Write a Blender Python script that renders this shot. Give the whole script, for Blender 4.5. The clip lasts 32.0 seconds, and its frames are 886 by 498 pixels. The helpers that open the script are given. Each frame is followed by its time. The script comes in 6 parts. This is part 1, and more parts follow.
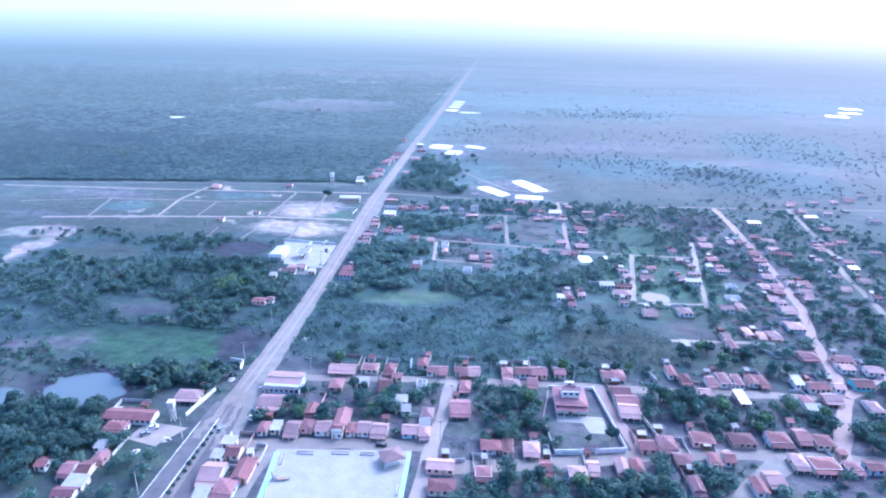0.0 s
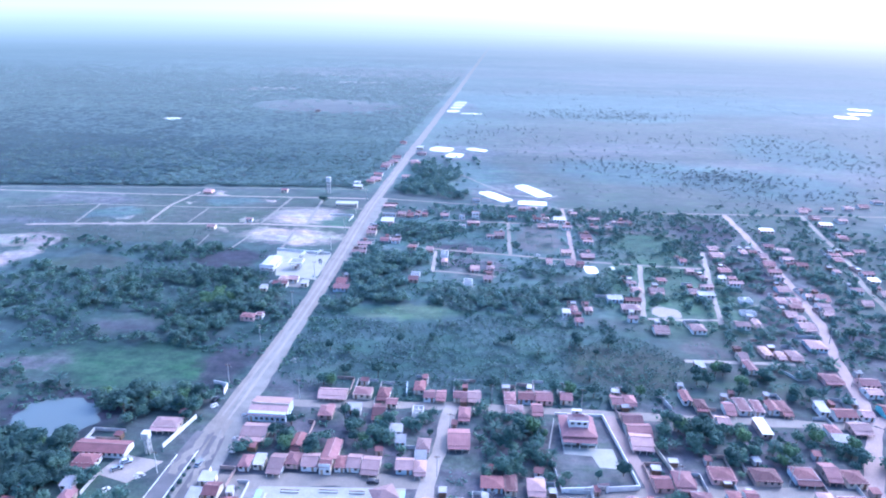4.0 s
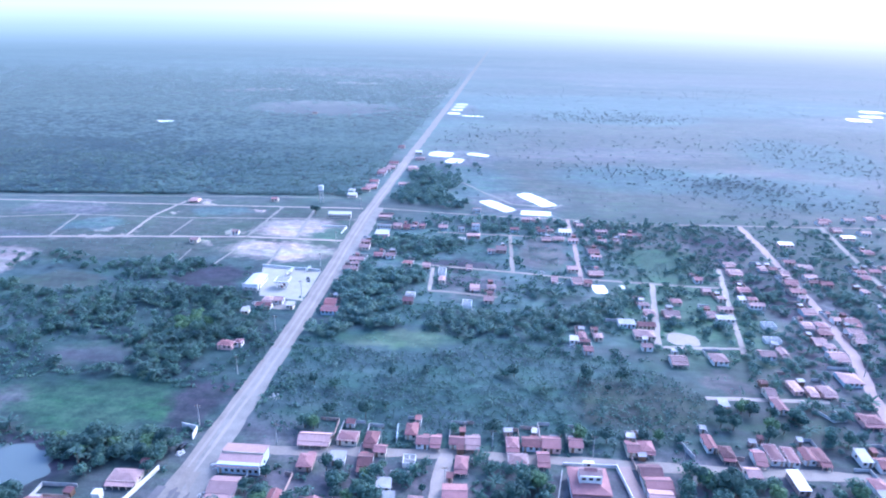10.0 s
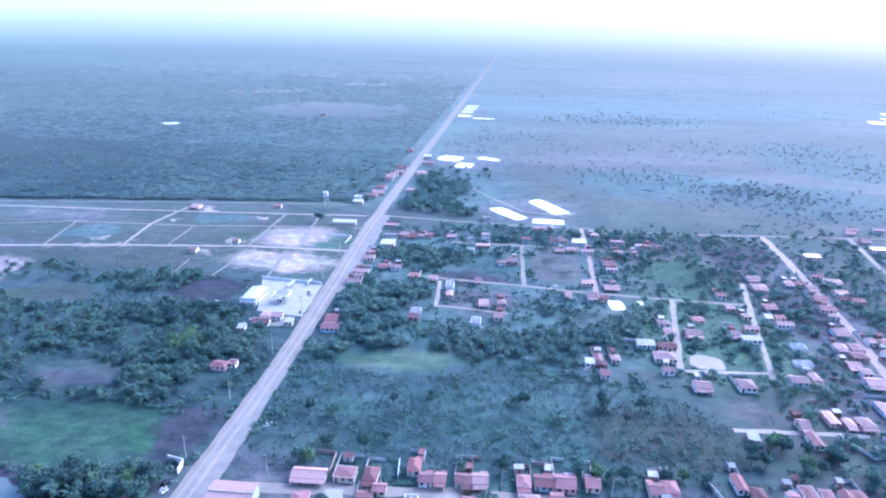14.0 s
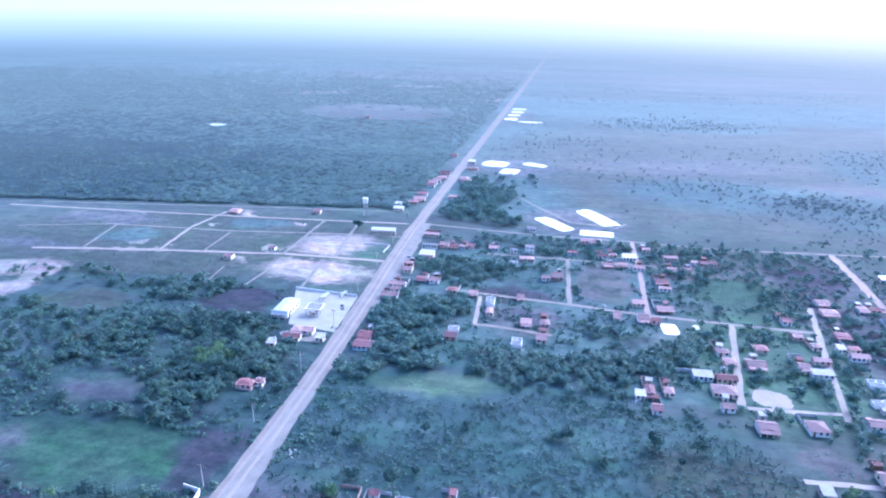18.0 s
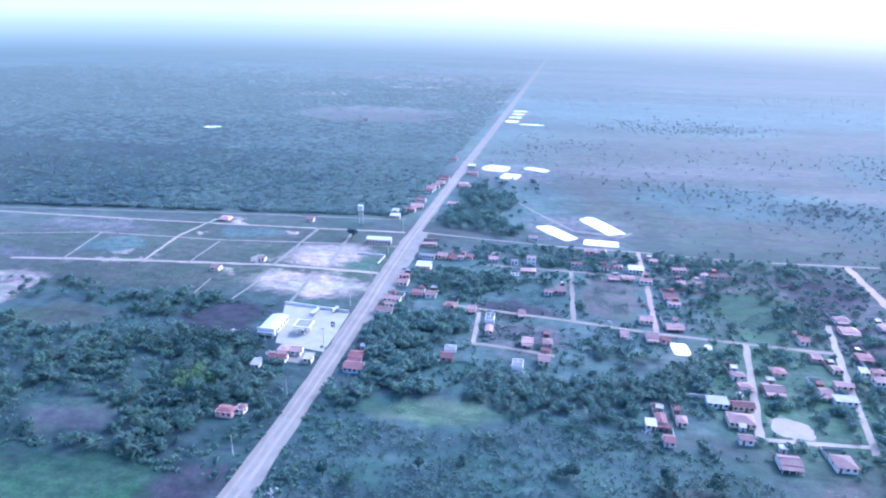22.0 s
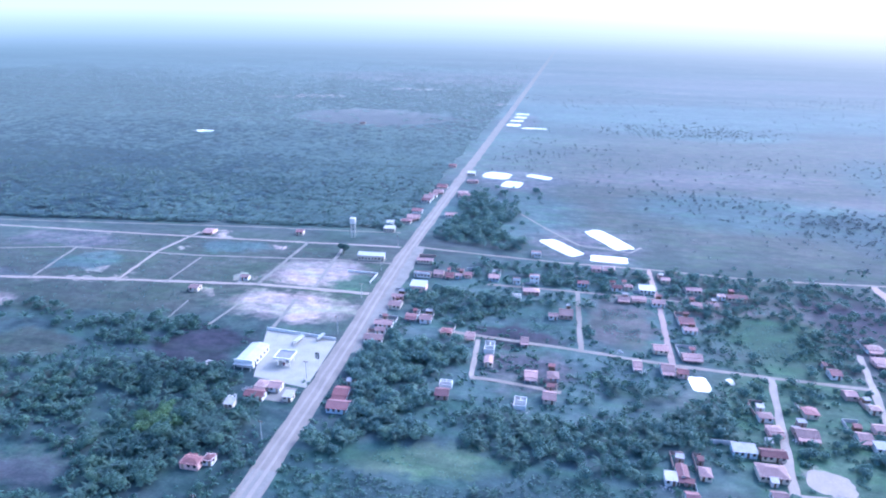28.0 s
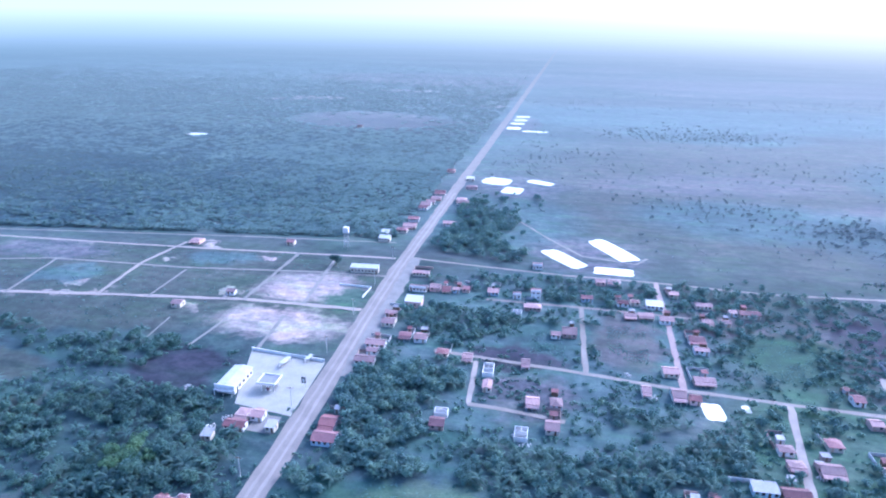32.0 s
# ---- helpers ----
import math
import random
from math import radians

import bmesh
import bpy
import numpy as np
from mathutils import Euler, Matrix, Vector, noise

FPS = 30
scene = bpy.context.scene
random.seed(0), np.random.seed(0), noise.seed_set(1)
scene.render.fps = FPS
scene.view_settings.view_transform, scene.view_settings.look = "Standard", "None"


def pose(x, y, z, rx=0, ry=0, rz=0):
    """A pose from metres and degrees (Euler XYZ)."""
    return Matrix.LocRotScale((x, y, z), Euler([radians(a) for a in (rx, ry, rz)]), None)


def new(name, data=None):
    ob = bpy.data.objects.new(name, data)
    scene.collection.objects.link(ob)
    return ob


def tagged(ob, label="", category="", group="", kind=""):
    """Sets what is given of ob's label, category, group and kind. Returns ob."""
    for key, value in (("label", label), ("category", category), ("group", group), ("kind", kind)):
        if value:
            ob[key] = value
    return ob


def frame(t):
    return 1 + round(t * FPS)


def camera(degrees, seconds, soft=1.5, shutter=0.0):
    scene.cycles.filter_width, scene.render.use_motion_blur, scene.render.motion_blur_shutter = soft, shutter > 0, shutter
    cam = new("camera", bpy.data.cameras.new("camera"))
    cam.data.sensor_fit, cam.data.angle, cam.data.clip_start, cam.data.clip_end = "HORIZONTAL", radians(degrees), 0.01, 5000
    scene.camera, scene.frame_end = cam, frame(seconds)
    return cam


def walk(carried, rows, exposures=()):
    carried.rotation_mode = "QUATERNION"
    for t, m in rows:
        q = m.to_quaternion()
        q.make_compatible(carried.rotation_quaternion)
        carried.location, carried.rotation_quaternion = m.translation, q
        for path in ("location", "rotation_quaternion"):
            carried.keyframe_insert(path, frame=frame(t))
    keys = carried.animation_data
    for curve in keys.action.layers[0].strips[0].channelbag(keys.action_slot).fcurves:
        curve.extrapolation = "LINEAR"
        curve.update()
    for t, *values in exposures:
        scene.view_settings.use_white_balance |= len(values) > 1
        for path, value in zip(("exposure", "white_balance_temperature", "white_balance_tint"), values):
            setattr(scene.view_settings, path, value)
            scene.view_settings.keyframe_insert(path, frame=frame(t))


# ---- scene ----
cam = camera(68.8, 32.0, soft=2.05)
METRES, EYE, TILT, LEAN, TURN = 162.7, 148.5, 0.5, -0.3, 5.6
ROWS = [
    (0.0, 0.0, 0.0, 0.0, 0.26, -20.43, -0.7),
    (0.5, 0.001, 0.0157, -0.0003, 0.27, -20.44, -0.68),
    (1.0, 0.0022, 0.0314, -0.0003, 0.31, -20.46, -0.68),
    (1.5, 0.0034, 0.0467, -0.0002, 0.33, -20.48, -0.69),
    (2.0, 0.0047, 0.0623, -0.0004, 0.34, -20.48, -0.69),
    (2.5, 0.0058, 0.078, -0.0006, 0.36, -20.49, -0.68),
    (3.0, 0.0072, 0.0934, -0.0008, 0.4, -20.49, -0.68),
    (3.5, 0.0084, 0.109, -0.001, 0.43, -20.49, -0.68),
    (5.5, 0.013, 0.1717, -0.0001, 0.51, -20.56, -0.7),
    (6.0, 0.014, 0.1873, -0.0004, 0.52, -20.56, -0.71),
    (6.5, 0.0154, 0.2028, -0.0005, 0.54, -20.55, -0.7),
    (7.0, 0.0165, 0.2186, -0.0012, 0.56, -20.55, -0.73),
    (7.5, 0.0178, 0.2341, -0.0005, 0.57, -20.57, -0.73),
    (8.0, 0.0189, 0.25, -0.0008, 0.58, -20.56, -0.7),
    (8.5, 0.0201, 0.2656, -0.0011, 0.6, -20.55, -0.7),
    (9.0, 0.0216, 0.2809, -0.0015, 0.62, -20.55, -0.69),
    (9.5, 0.0225, 0.2966, -0.0019, 0.62, -20.55, -0.71),
    (10.0, 0.0235, 0.3118, -0.002, 0.62, -20.55, -0.7),
    (10.5, 0.0251, 0.3275, -0.002, 0.64, -20.55, -0.71),
    (11.0, 0.026, 0.343, -0.0019, 0.65, -20.56, -0.71),
    (11.5, 0.0276, 0.3586, -0.0025, 0.66, -20.54, -0.71),
    (12.0, 0.0282, 0.3745, -0.0023, 0.66, -20.55, -0.72),
    (12.5, 0.0295, 0.39, -0.0023, 0.67, -20.55, -0.7),
    (13.0, 0.0305, 0.4052, -0.0026, 0.68, -20.54, -0.69),
    (13.5, 0.0308, 0.4213, -0.0034, 0.72, -20.54, -0.69),
    (14.0, 0.0314, 0.4365, -0.0032, 1.58, -20.53, -0.61),
    (14.5, 0.0325, 0.4521, -0.0037, 2.55, -20.51, -0.56),
    (15.0, 0.0335, 0.4678, -0.004, 3.53, -20.5, -0.52),
    (15.5, 0.0341, 0.4834, -0.0042, 4.51, -20.49, -0.45),
    (17.5, 0.0388, 0.5463, -0.0035, 5.69, -20.49, -0.4),
    (18.0, 0.0394, 0.5615, -0.0036, 5.71, -20.48, -0.41),
    (18.5, 0.0394, 0.5771, -0.0038, 5.72, -20.47, -0.43),
    (19.0, 0.0396, 0.5928, -0.0045, 5.74, -20.46, -0.44),
    (19.5, 0.0397, 0.6085, -0.0042, 5.76, -20.47, -0.46),
    (20.0, 0.0396, 0.6241, -0.0044, 5.78, -20.47, -0.48),
    (20.5, 0.0397, 0.6395, -0.0045, 5.79, -20.48, -0.47),
    (21.0, 0.0399, 0.6551, -0.005, 5.8, -20.47, -0.48),
    (21.5, 0.0396, 0.6707, -0.005, 5.81, -20.47, -0.49),
    (22.0, 0.0395, 0.6862, -0.0052, 5.82, -20.46, -0.49),
    (22.5, 0.0392, 0.7018, -0.0053, 5.83, -20.45, -0.49),
    (23.0, 0.039, 0.7176, -0.0056, 5.83, -20.45, -0.49),
    (23.5, 0.0394, 0.7333, -0.0059, 5.85, -20.44, -0.49),
    (24.0, 0.0391, 0.7487, -0.0059, 5.86, -20.44, -0.49),
    (24.5, 0.0391, 0.7642, -0.006, 5.87, -20.43, -0.48),
    (25.0, 0.0392, 0.7798, -0.0062, 5.89, -20.42, -0.48),
    (25.5, 0.0388, 0.7954, -0.0063, 5.9, -20.41, -0.48),
    (27.5, 0.0375, 0.8576, -0.0053, 5.93, -20.45, -0.5),
    (28.0, 0.0376, 0.8732, -0.0053, 5.94, -20.45, -0.48),
    (28.5, 0.0375, 0.8889, -0.0055, 5.94, -20.45, -0.49),
    (29.0, 0.0374, 0.9043, -0.0059, 5.95, -20.43, -0.49),
    (29.5, 0.0372, 0.9201, -0.0058, 5.95, -20.43, -0.49),
    (30.0, 0.0375, 0.9359, -0.0063, 5.96, -20.42, -0.5),
    (30.5, 0.0372, 0.9514, -0.0063, 5.96, -20.41, -0.5),
    (31.0, 0.0373, 0.967, -0.0062, 5.97, -20.4, -0.5),
    (31.5, 0.0372, 0.9827, -0.0067, 5.97, -20.39, -0.5),
    (32.0, 0.037, 0.9983, -0.0066, 5.97, -20.39, -0.51),
]
walk(cam, [(t, pose(0, 0, EYE, TILT, LEAN, TURN) @ pose(METRES * x, METRES * y, METRES * z, 90 + pitch, roll, yaw)) for t, x, y, z, yaw, pitch, roll in ROWS], [(0.0, 2.08, 4590, 22.0), (14.0, 2.08, 4590, 22.0), (22.0, 2.04, 4590, 22.0), (32.0, 1.98, 4590, 22.0)])

# ---- world, sun ----
world = bpy.data.worlds.new("hazy_sky")
scene.world = world
world.use_nodes = True
wn = world.node_tree
sky = wn.nodes.new("ShaderNodeTexSky")
sky.sky_type, sky.sun_disc = "NISHITA", False
SUN_EL, SUN_AZ = 38.0, 40.0      # degrees up, degrees east of north
sky.sun_elevation, sky.sun_rotation = radians(SUN_EL), radians(SUN_AZ)
sky.altitude, sky.air_density, sky.dust_density, sky.ozone_density = 50, 1.3, 5.0, 3.0
wn.links.new(sky.outputs[0], wn.nodes["Background"].inputs[0])
wn.nodes["Background"].inputs[1].default_value = 0.15
lamp = bpy.data.lights.new("sun", "SUN")
lamp.energy, lamp.angle, lamp.color = 0.6, radians(30), (1.0, 0.95, 0.88)
sun = new("sun", lamp)
sun.matrix_world = pose(0, 0, 400, 90 - SUN_EL, 0, 180 - SUN_AZ)


# ---- materials ----
def mat(name):
    m = bpy.data.materials.new(name)
    m.use_nodes = True
    return m, m.node_tree, m.node_tree.nodes["Principled BSDF"]


def node(nt, kind, **values):
    n = nt.nodes.new(kind)
    for key, value in values.items():
        n.inputs[key.replace("_", " ")].default_value = value
    return n


def noise_tex(nt, vec, scale, detail=4.0, rough=0.6):
    n = node(nt, "ShaderNodeTexNoise", Scale=scale, Detail=detail, Roughness=rough)
    if vec:
        nt.links.new(vec, n.inputs["Vector"])
    return n.outputs["Fac"]


def ramp(nt, fac, *stops):
    n = nt.nodes.new("ShaderNodeValToRGB")
    while len(n.color_ramp.elements) < len(stops):
        n.color_ramp.elements.new(0.5)
    for e, (p, c) in zip(n.color_ramp.elements, stops):
        e.position, e.color = p, (*c, 1)
    nt.links.new(fac, n.inputs[0])
    return n.outputs["Color"]


def mix(nt, fac, a, b, mode="MIX"):
    n = nt.nodes.new("ShaderNodeMix")
    n.data_type, n.blend_type = "RGBA", mode
    for value, socket in ((fac, n.inputs[0]), (a, n.inputs[6]), (b, n.inputs[7])):
        if isinstance(value, bpy.types.NodeSocket):
            nt.links.new(value, socket)
        else:
            socket.default_value = (*value, 1) if isinstance(value, tuple) else value
    return n.outputs[2]


def world_xy(nt):
    return nt.nodes.new("ShaderNodeNewGeometry").outputs["Position"]


def bump(nt, bsdf, fac, strength, distance):
    n = node(nt, "ShaderNodeBump", Strength=strength, Distance=distance)
    nt.links.new(fac, n.inputs["Height"])
    nt.links.new(n.outputs[0], bsdf.inputs["Normal"])


def set_in(bsdf, **values):
    for key, value in values.items():
        bsdf.inputs[key.replace("_", " ")].default_value = value


def surface(name, dark, light, scale=0.6, fine=6.0, rough=0.85, relief=0.05, spread=0.25, sheen=0.0, spec=0.3):
    """Two colours mixed by coarse and fine noise, with a shift from piece to piece."""
    m, nt, b = mat(name)
    pos = world_xy(nt)
    coarse, grain = noise_tex(nt, pos, scale), noise_tex(nt, pos, fine, 3.0)
    col = ramp(nt, coarse, (0.3, dark), (0.7, light))
    col = mix(nt, 0.35, col, ramp(nt, grain, (0.25, tuple(c * 0.6 for c in dark)), (0.75, tuple(min(1, c * 1.15) for c in light))))
    info = nt.nodes.new("ShaderNodeObjectInfo")
    shift = ramp(nt, info.outputs["Random"], (0.0, (1 - spread,) * 3), (1.0, (1.0, 1.0, 1.0)))
    col = mix(nt, 1.0, col, shift, "MULTIPLY")
    nt.links.new(col, b.inputs["Base Color"])
    set_in(b, Roughness=rough, Specular_IOR_Level=spec, Sheen_Weight=sheen, Sheen_Roughness=0.35)
    if relief:
        bump(nt, b, grain, 0.5, relief)
    return m


def roof_tiles(name, dark, light, pitch=0.24):
    """Clay tiles: courses across the slope, pans down it, weathered patches."""
    m, nt, b = mat(name)
    tc = nt.nodes.new("ShaderNodeTexCoord").outputs["Object"]
    pos = world_xy(nt)
    info = nt.nodes.new("ShaderNodeObjectInfo").outputs["Random"]
    patch = noise_tex(nt, pos, 0.45, 5.0, 0.65)
    streak = noise_tex(nt, pos, 3.5, 4.0, 0.7)
    col = ramp(nt, patch, (0.28, dark), (0.72, light))
    col = mix(nt, 0.4, col, ramp(nt, streak, (0.3, tuple(c * 0.35 for c in dark)), (0.7, light)))
    col = mix(nt, 1.0, col, ramp(nt, info, (0.0, (0.5, 0.5, 0.54)), (0.5, (0.82, 0.80, 0.82)), (1.0, (1.1, 1.05, 1.03))), "MULTIPLY")
    wave = node(nt, "ShaderNodeTexWave", Scale=1.0 / pitch / 3.0, Distortion=0.6, Detail=1.0)
    wave.wave_profile = "SIN"
    nt.links.new(tc, wave.inputs["Vector"])
    nt.links.new(col, b.inputs["Base Color"])
    set_in(b, Roughness=0.8, Specular_IOR_Level=0.3)
    bump(nt, b, wave.outputs["Fac"], 0.6, 0.06)
    return m


def plain(name, colour, rough=0.5, metal=0.0):
    m, nt, b = mat(name)
    col = mix(nt, noise_tex(nt, world_xy(nt), 2.5), tuple(c * 0.75 for c in colour), colour)
    nt.links.new(col, b.inputs["Base Color"])
    set_in(b, Roughness=rough, Metallic=metal)
    return m


def foliage(name, dark, mid, light, scale=0.16, sheen=0.2, tint=(0.55, 0.76, 1.0)):
    m, nt, b = mat(name)
    pos = world_xy(nt)
    crown_tone, leaf_tone = noise_tex(nt, pos, scale, 2.0), noise_tex(nt, pos, 2.2, 3.0, 0.7)
    col = ramp(nt, crown_tone, (0.3, dark), (0.5, mid), (0.72, light))
    col = mix(nt, 0.35, col, ramp(nt, leaf_tone, (0.3, tuple(c * 0.75 for c in dark)), (0.7, light)))
    nt.links.new(col, b.inputs["Base Color"])
    # the bluish sheen stands in for haze on distant leaves
    set_in(b, Roughness=0.7, Specular_IOR_Level=0.15, Sheen_Weight=sheen, Sheen_Roughness=0.5, Sheen_Tint=(*tint, 1.0))
    # light passing through the thin leaves
    thin, blend = nt.nodes.new("ShaderNodeBsdfTranslucent"), node(nt, "ShaderNodeMixShader", Fac=0.48)
    nt.links.new(col, thin.inputs["Color"])
    nt.links.new(b.outputs[0], blend.inputs[1]), nt.links.new(thin.outputs[0], blend.inputs[2])
    nt.links.new(blend.outputs[0], nt.nodes["Material Output"].inputs["Surface"])
    return m


TILES = [roof_tiles("clay_tiles", (0.185, 0.090, 0.092), (0.290, 0.155, 0.156)), roof_tiles("pale_clay_tiles", (0.29, 0.185, 0.172), (0.42, 0.285, 0.262)),
         roof_tiles("old_clay_tiles", (0.13, 0.058, 0.060), (0.225, 0.104, 0.104))]
FIBRE = roof_tiles("fibre_cement_sheets", (0.26, 0.26, 0.26), (0.42, 0.42, 0.41), 0.3)
WHITE_ROOF = surface("white_metal_roof", (0.28, 0.28, 0.27), (0.40, 0.40, 0.385), 0.3, 3.0, 0.45, 0.01, 0.08)
WALLS = [surface("white_render", (0.50, 0.48, 0.455), (0.68, 0.66, 0.62), 0.5, 4.0, 0.85, 0.01, 0.12), surface("cream_render", (0.44, 0.38, 0.30), (0.58, 0.51, 0.41), 0.5, 4.0, 0.85, 0.01, 0.15),
         surface("pink_render", (0.55, 0.34, 0.30), (0.70, 0.46, 0.40), 0.5, 4.0, 0.85, 0.01, 0.2), surface("blue_render", (0.34, 0.41, 0.45), (0.46, 0.53, 0.57), 0.5, 4.0, 0.85, 0.01, 0.2),
         surface("brick_wall", (0.26, 0.185, 0.16), (0.38, 0.28, 0.245), 0.8, 6.0, 0.9, 0.02, 0.2)]
TURQUOISE = surface("turquoise_render", (0.14, 0.40, 0.42), (0.22, 0.52, 0.54), 0.5, 4.0, 0.8, 0.01, 0.1)
GREY_WALL = surface("grey_block_wall", (0.30, 0.29, 0.28), (0.46, 0.45, 0.43), 0.6, 5.0, 0.9, 0.02, 0.15)
WOOD = surface("dark_timber", (0.09, 0.055, 0.035), (0.18, 0.11, 0.07), 1.0, 9.0, 0.7, 0.01)
PAINTED_WOOD = surface("painted_timber", (0.30, 0.20, 0.13), (0.46, 0.34, 0.24), 1.0, 9.0, 0.6, 0.01, 0.5)
BARK = surface("bark", (0.06, 0.05, 0.04), (0.15, 0.125, 0.10), 1.0, 8.0, 0.9, 0.04)
GLASS = plain("window_glass", (0.03, 0.035, 0.045), 0.12)
METAL = plain("galvanised_metal", (0.45, 0.46, 0.47), 0.4, 0.8)
RUBBER = plain("tyre_rubber", (0.02, 0.02, 0.02), 0.8)
CONCRETE = surface("concrete", (0.40, 0.39, 0.37), (0.56, 0.55, 0.52), 0.25, 4.0, 0.85, 0.01, 0.1)
POLE = surface("concrete_pole", (0.30, 0.29, 0.27), (0.46, 0.45, 0.42), 0.8, 6.0, 0.85, 0.01)
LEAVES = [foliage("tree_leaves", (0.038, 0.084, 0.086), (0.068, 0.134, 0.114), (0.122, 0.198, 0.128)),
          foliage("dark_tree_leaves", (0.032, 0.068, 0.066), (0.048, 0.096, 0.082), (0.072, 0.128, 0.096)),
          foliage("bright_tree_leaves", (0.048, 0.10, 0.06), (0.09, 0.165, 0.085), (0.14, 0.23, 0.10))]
# lighter version of the tree leaves: mid-distance haze put into the leaf colour
HAZED_LEAVES = foliage("hazed_leaves", (0.050, 0.102, 0.110), (0.088, 0.162, 0.144), (0.150, 0.232, 0.156), 0.16, 0.28)
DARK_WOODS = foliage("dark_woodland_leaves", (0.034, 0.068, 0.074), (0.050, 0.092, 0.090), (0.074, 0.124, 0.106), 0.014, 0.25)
PALM_LEAVES = foliage("palm_fronds", (0.044, 0.084, 0.076), (0.066, 0.120, 0.098), (0.10, 0.160, 0.116), 0.16, 0.2)
SCRUB = foliage("scrub_leaves", (0.046, 0.088, 0.084), (0.068, 0.120, 0.104), (0.102, 0.156, 0.118), 0.05, 0.35)
# far foliage, its colour lightened in place of haze
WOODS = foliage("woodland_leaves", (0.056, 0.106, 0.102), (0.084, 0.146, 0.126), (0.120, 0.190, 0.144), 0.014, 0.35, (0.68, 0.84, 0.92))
# pale base colours and strong sheen imitate haze over the plain's plants
PLAIN_LEAVES = foliage("hazed_plain_leaves", (0.098, 0.126, 0.126), (0.112, 0.140, 0.134), (0.122, 0.150, 0.136), 0.03, 0.5)


def ground_material():
    """Scrubland with soil, pasture and bare patches, each with a ragged edge."""
    m, nt, b = mat("ground_cover")
    pos = world_xy(nt)
    big, middle, small, tiny = (noise_tex(nt, world_xy(nt), s, d, r) for s, d, r in ((0.0035, 6, 0.62), (0.022, 5, 0.65), (0.16, 4, 0.7), (1.3, 3, 0.7)))
    scrub = ramp(nt, middle, (0.30, (0.036, 0.062, 0.056)), (0.5, (0.052, 0.078, 0.068)), (0.72, (0.084, 0.098, 0.084)))
    dry = ramp(nt, middle, (0.3, (0.068, 0.078, 0.074)), (0.7, (0.104, 0.106, 0.098)))
    col = mix(nt, ramp(nt, big, (0.44, (0, 0, 0)), (0.64, (1, 1, 1))), scrub, dry)
    # the ragged edge: places shifted by noise
    shift = node(nt, "ShaderNodeTexNoise", Scale=0.045, Detail=6.0, Roughness=0.65)
    nt.links.new(pos, shift.inputs["Vector"])
    warp = nt.nodes.new("ShaderNodeVectorMath")
    warp.operation = "MULTIPLY_ADD"
    nt.links.new(shift.outputs["Color"], warp.inputs[0])
    warp.inputs[1].default_value, warp.inputs[2].default_value = (44, 44, 0), (-22, -22, 0)
    place = nt.nodes.new("ShaderNodeVectorMath")
    nt.links.new(pos, place.inputs[0]), nt.links.new(warp.outputs[0], place.inputs[1])

    def patch(col, x, y, rx, ry, turn, dark, light, soft=0.25, strength=1.0, square=2.0):
        mp = nt.nodes.new("ShaderNodeMapping")
        mp.vector_type = "TEXTURE"
        mp.inputs["Location"].default_value, mp.inputs["Rotation"].default_value, mp.inputs["Scale"].default_value = (x, y, 0), (0, 0, radians(turn)), (rx, ry, 1e6)
        nt.links.new(spot[0], mp.inputs[0])
        ln = nt.nodes.new("ShaderNodeVectorMath")
        ln.operation = "LENGTH"
        nt.links.new(mp.outputs[0], ln.inputs[0])
        fade = node(nt, "ShaderNodeMapRange", From_Min=1 - soft, From_Max=1 + soft, To_Min=strength, To_Max=0.0)
        nt.links.new(ln.outputs["Value"], fade.inputs["Value"])
        return mix(nt, fade.outputs[0], col, ramp(nt, small, (0.3, dark), (0.7, light)))

    soil, pale = ((0.054, 0.066, 0.070), (0.118, 0.116, 0.122)), ((0.225, 0.192, 0.168), (0.345, 0.300, 0.262))
    green, lush = ((0.042, 0.084, 0.062), (0.074, 0.122, 0.080)), ((0.026, 0.062, 0.044), (0.048, 0.094, 0.058))
    dark = ((0.052, 0.094, 0.092), (0.084, 0.126, 0.114))
    brown, burnt = ((0.070, 0.075, 0.074), (0.106, 0.104, 0.099)), ((0.030, 0.033, 0.044), (0.056, 0.056, 0.070))
    spot = [place.outputs[0]]
    for n, args in enumerate(GROUND_PATCHES):
        x, y, rx, ry, turn, tone = args
        if n % 12 == 11:
            # a hair's shift by the colour so far, so that the long chain is worked through in groups
            hair = nt.nodes.new("ShaderNodeVectorMath")
            hair.operation = "MULTIPLY_ADD"
            nt.links.new(col, hair.inputs[0]), nt.links.new(place.outputs[0], hair.inputs[2])
            hair.inputs[1].default_value = (0.001, 0.001, 0.001)
            spot[0] = hair.outputs[0]
        col = patch(col, x, y, rx, ry, turn, *dict(soil=soil, pale=pale, green=green, lush=lush, dark=dark, brown=brown, burnt=burnt, field=((0.034, 0.070, 0.068), (0.066, 0.108, 0.098)), under=((0.056, 0.094, 0.086), (0.080, 0.122, 0.104)), deep=((0.026, 0.052, 0.052), (0.048, 0.078, 0.072)), clay=((0.072, 0.082, 0.086), (0.096, 0.104, 0.106)), meadow=((0.070, 0.116, 0.078), (0.102, 0.146, 0.092)), bare=((0.100, 0.098, 0.094), (0.140, 0.130, 0.122)), plot=((0.042, 0.058, 0.048), (0.066, 0.082, 0.067)), thick=((0.034, 0.066, 0.066), (0.062, 0.098, 0.090)), plain=((0.048, 0.057, 0.049), (0.076, 0.080, 0.066)))[tone])
    belt = nt.nodes.new("ShaderNodeMapping")
    belt.inputs["Scale"].default_value = (0.25, 1.0, 1.0)
    nt.links.new(world_xy(nt), belt.inputs[0])
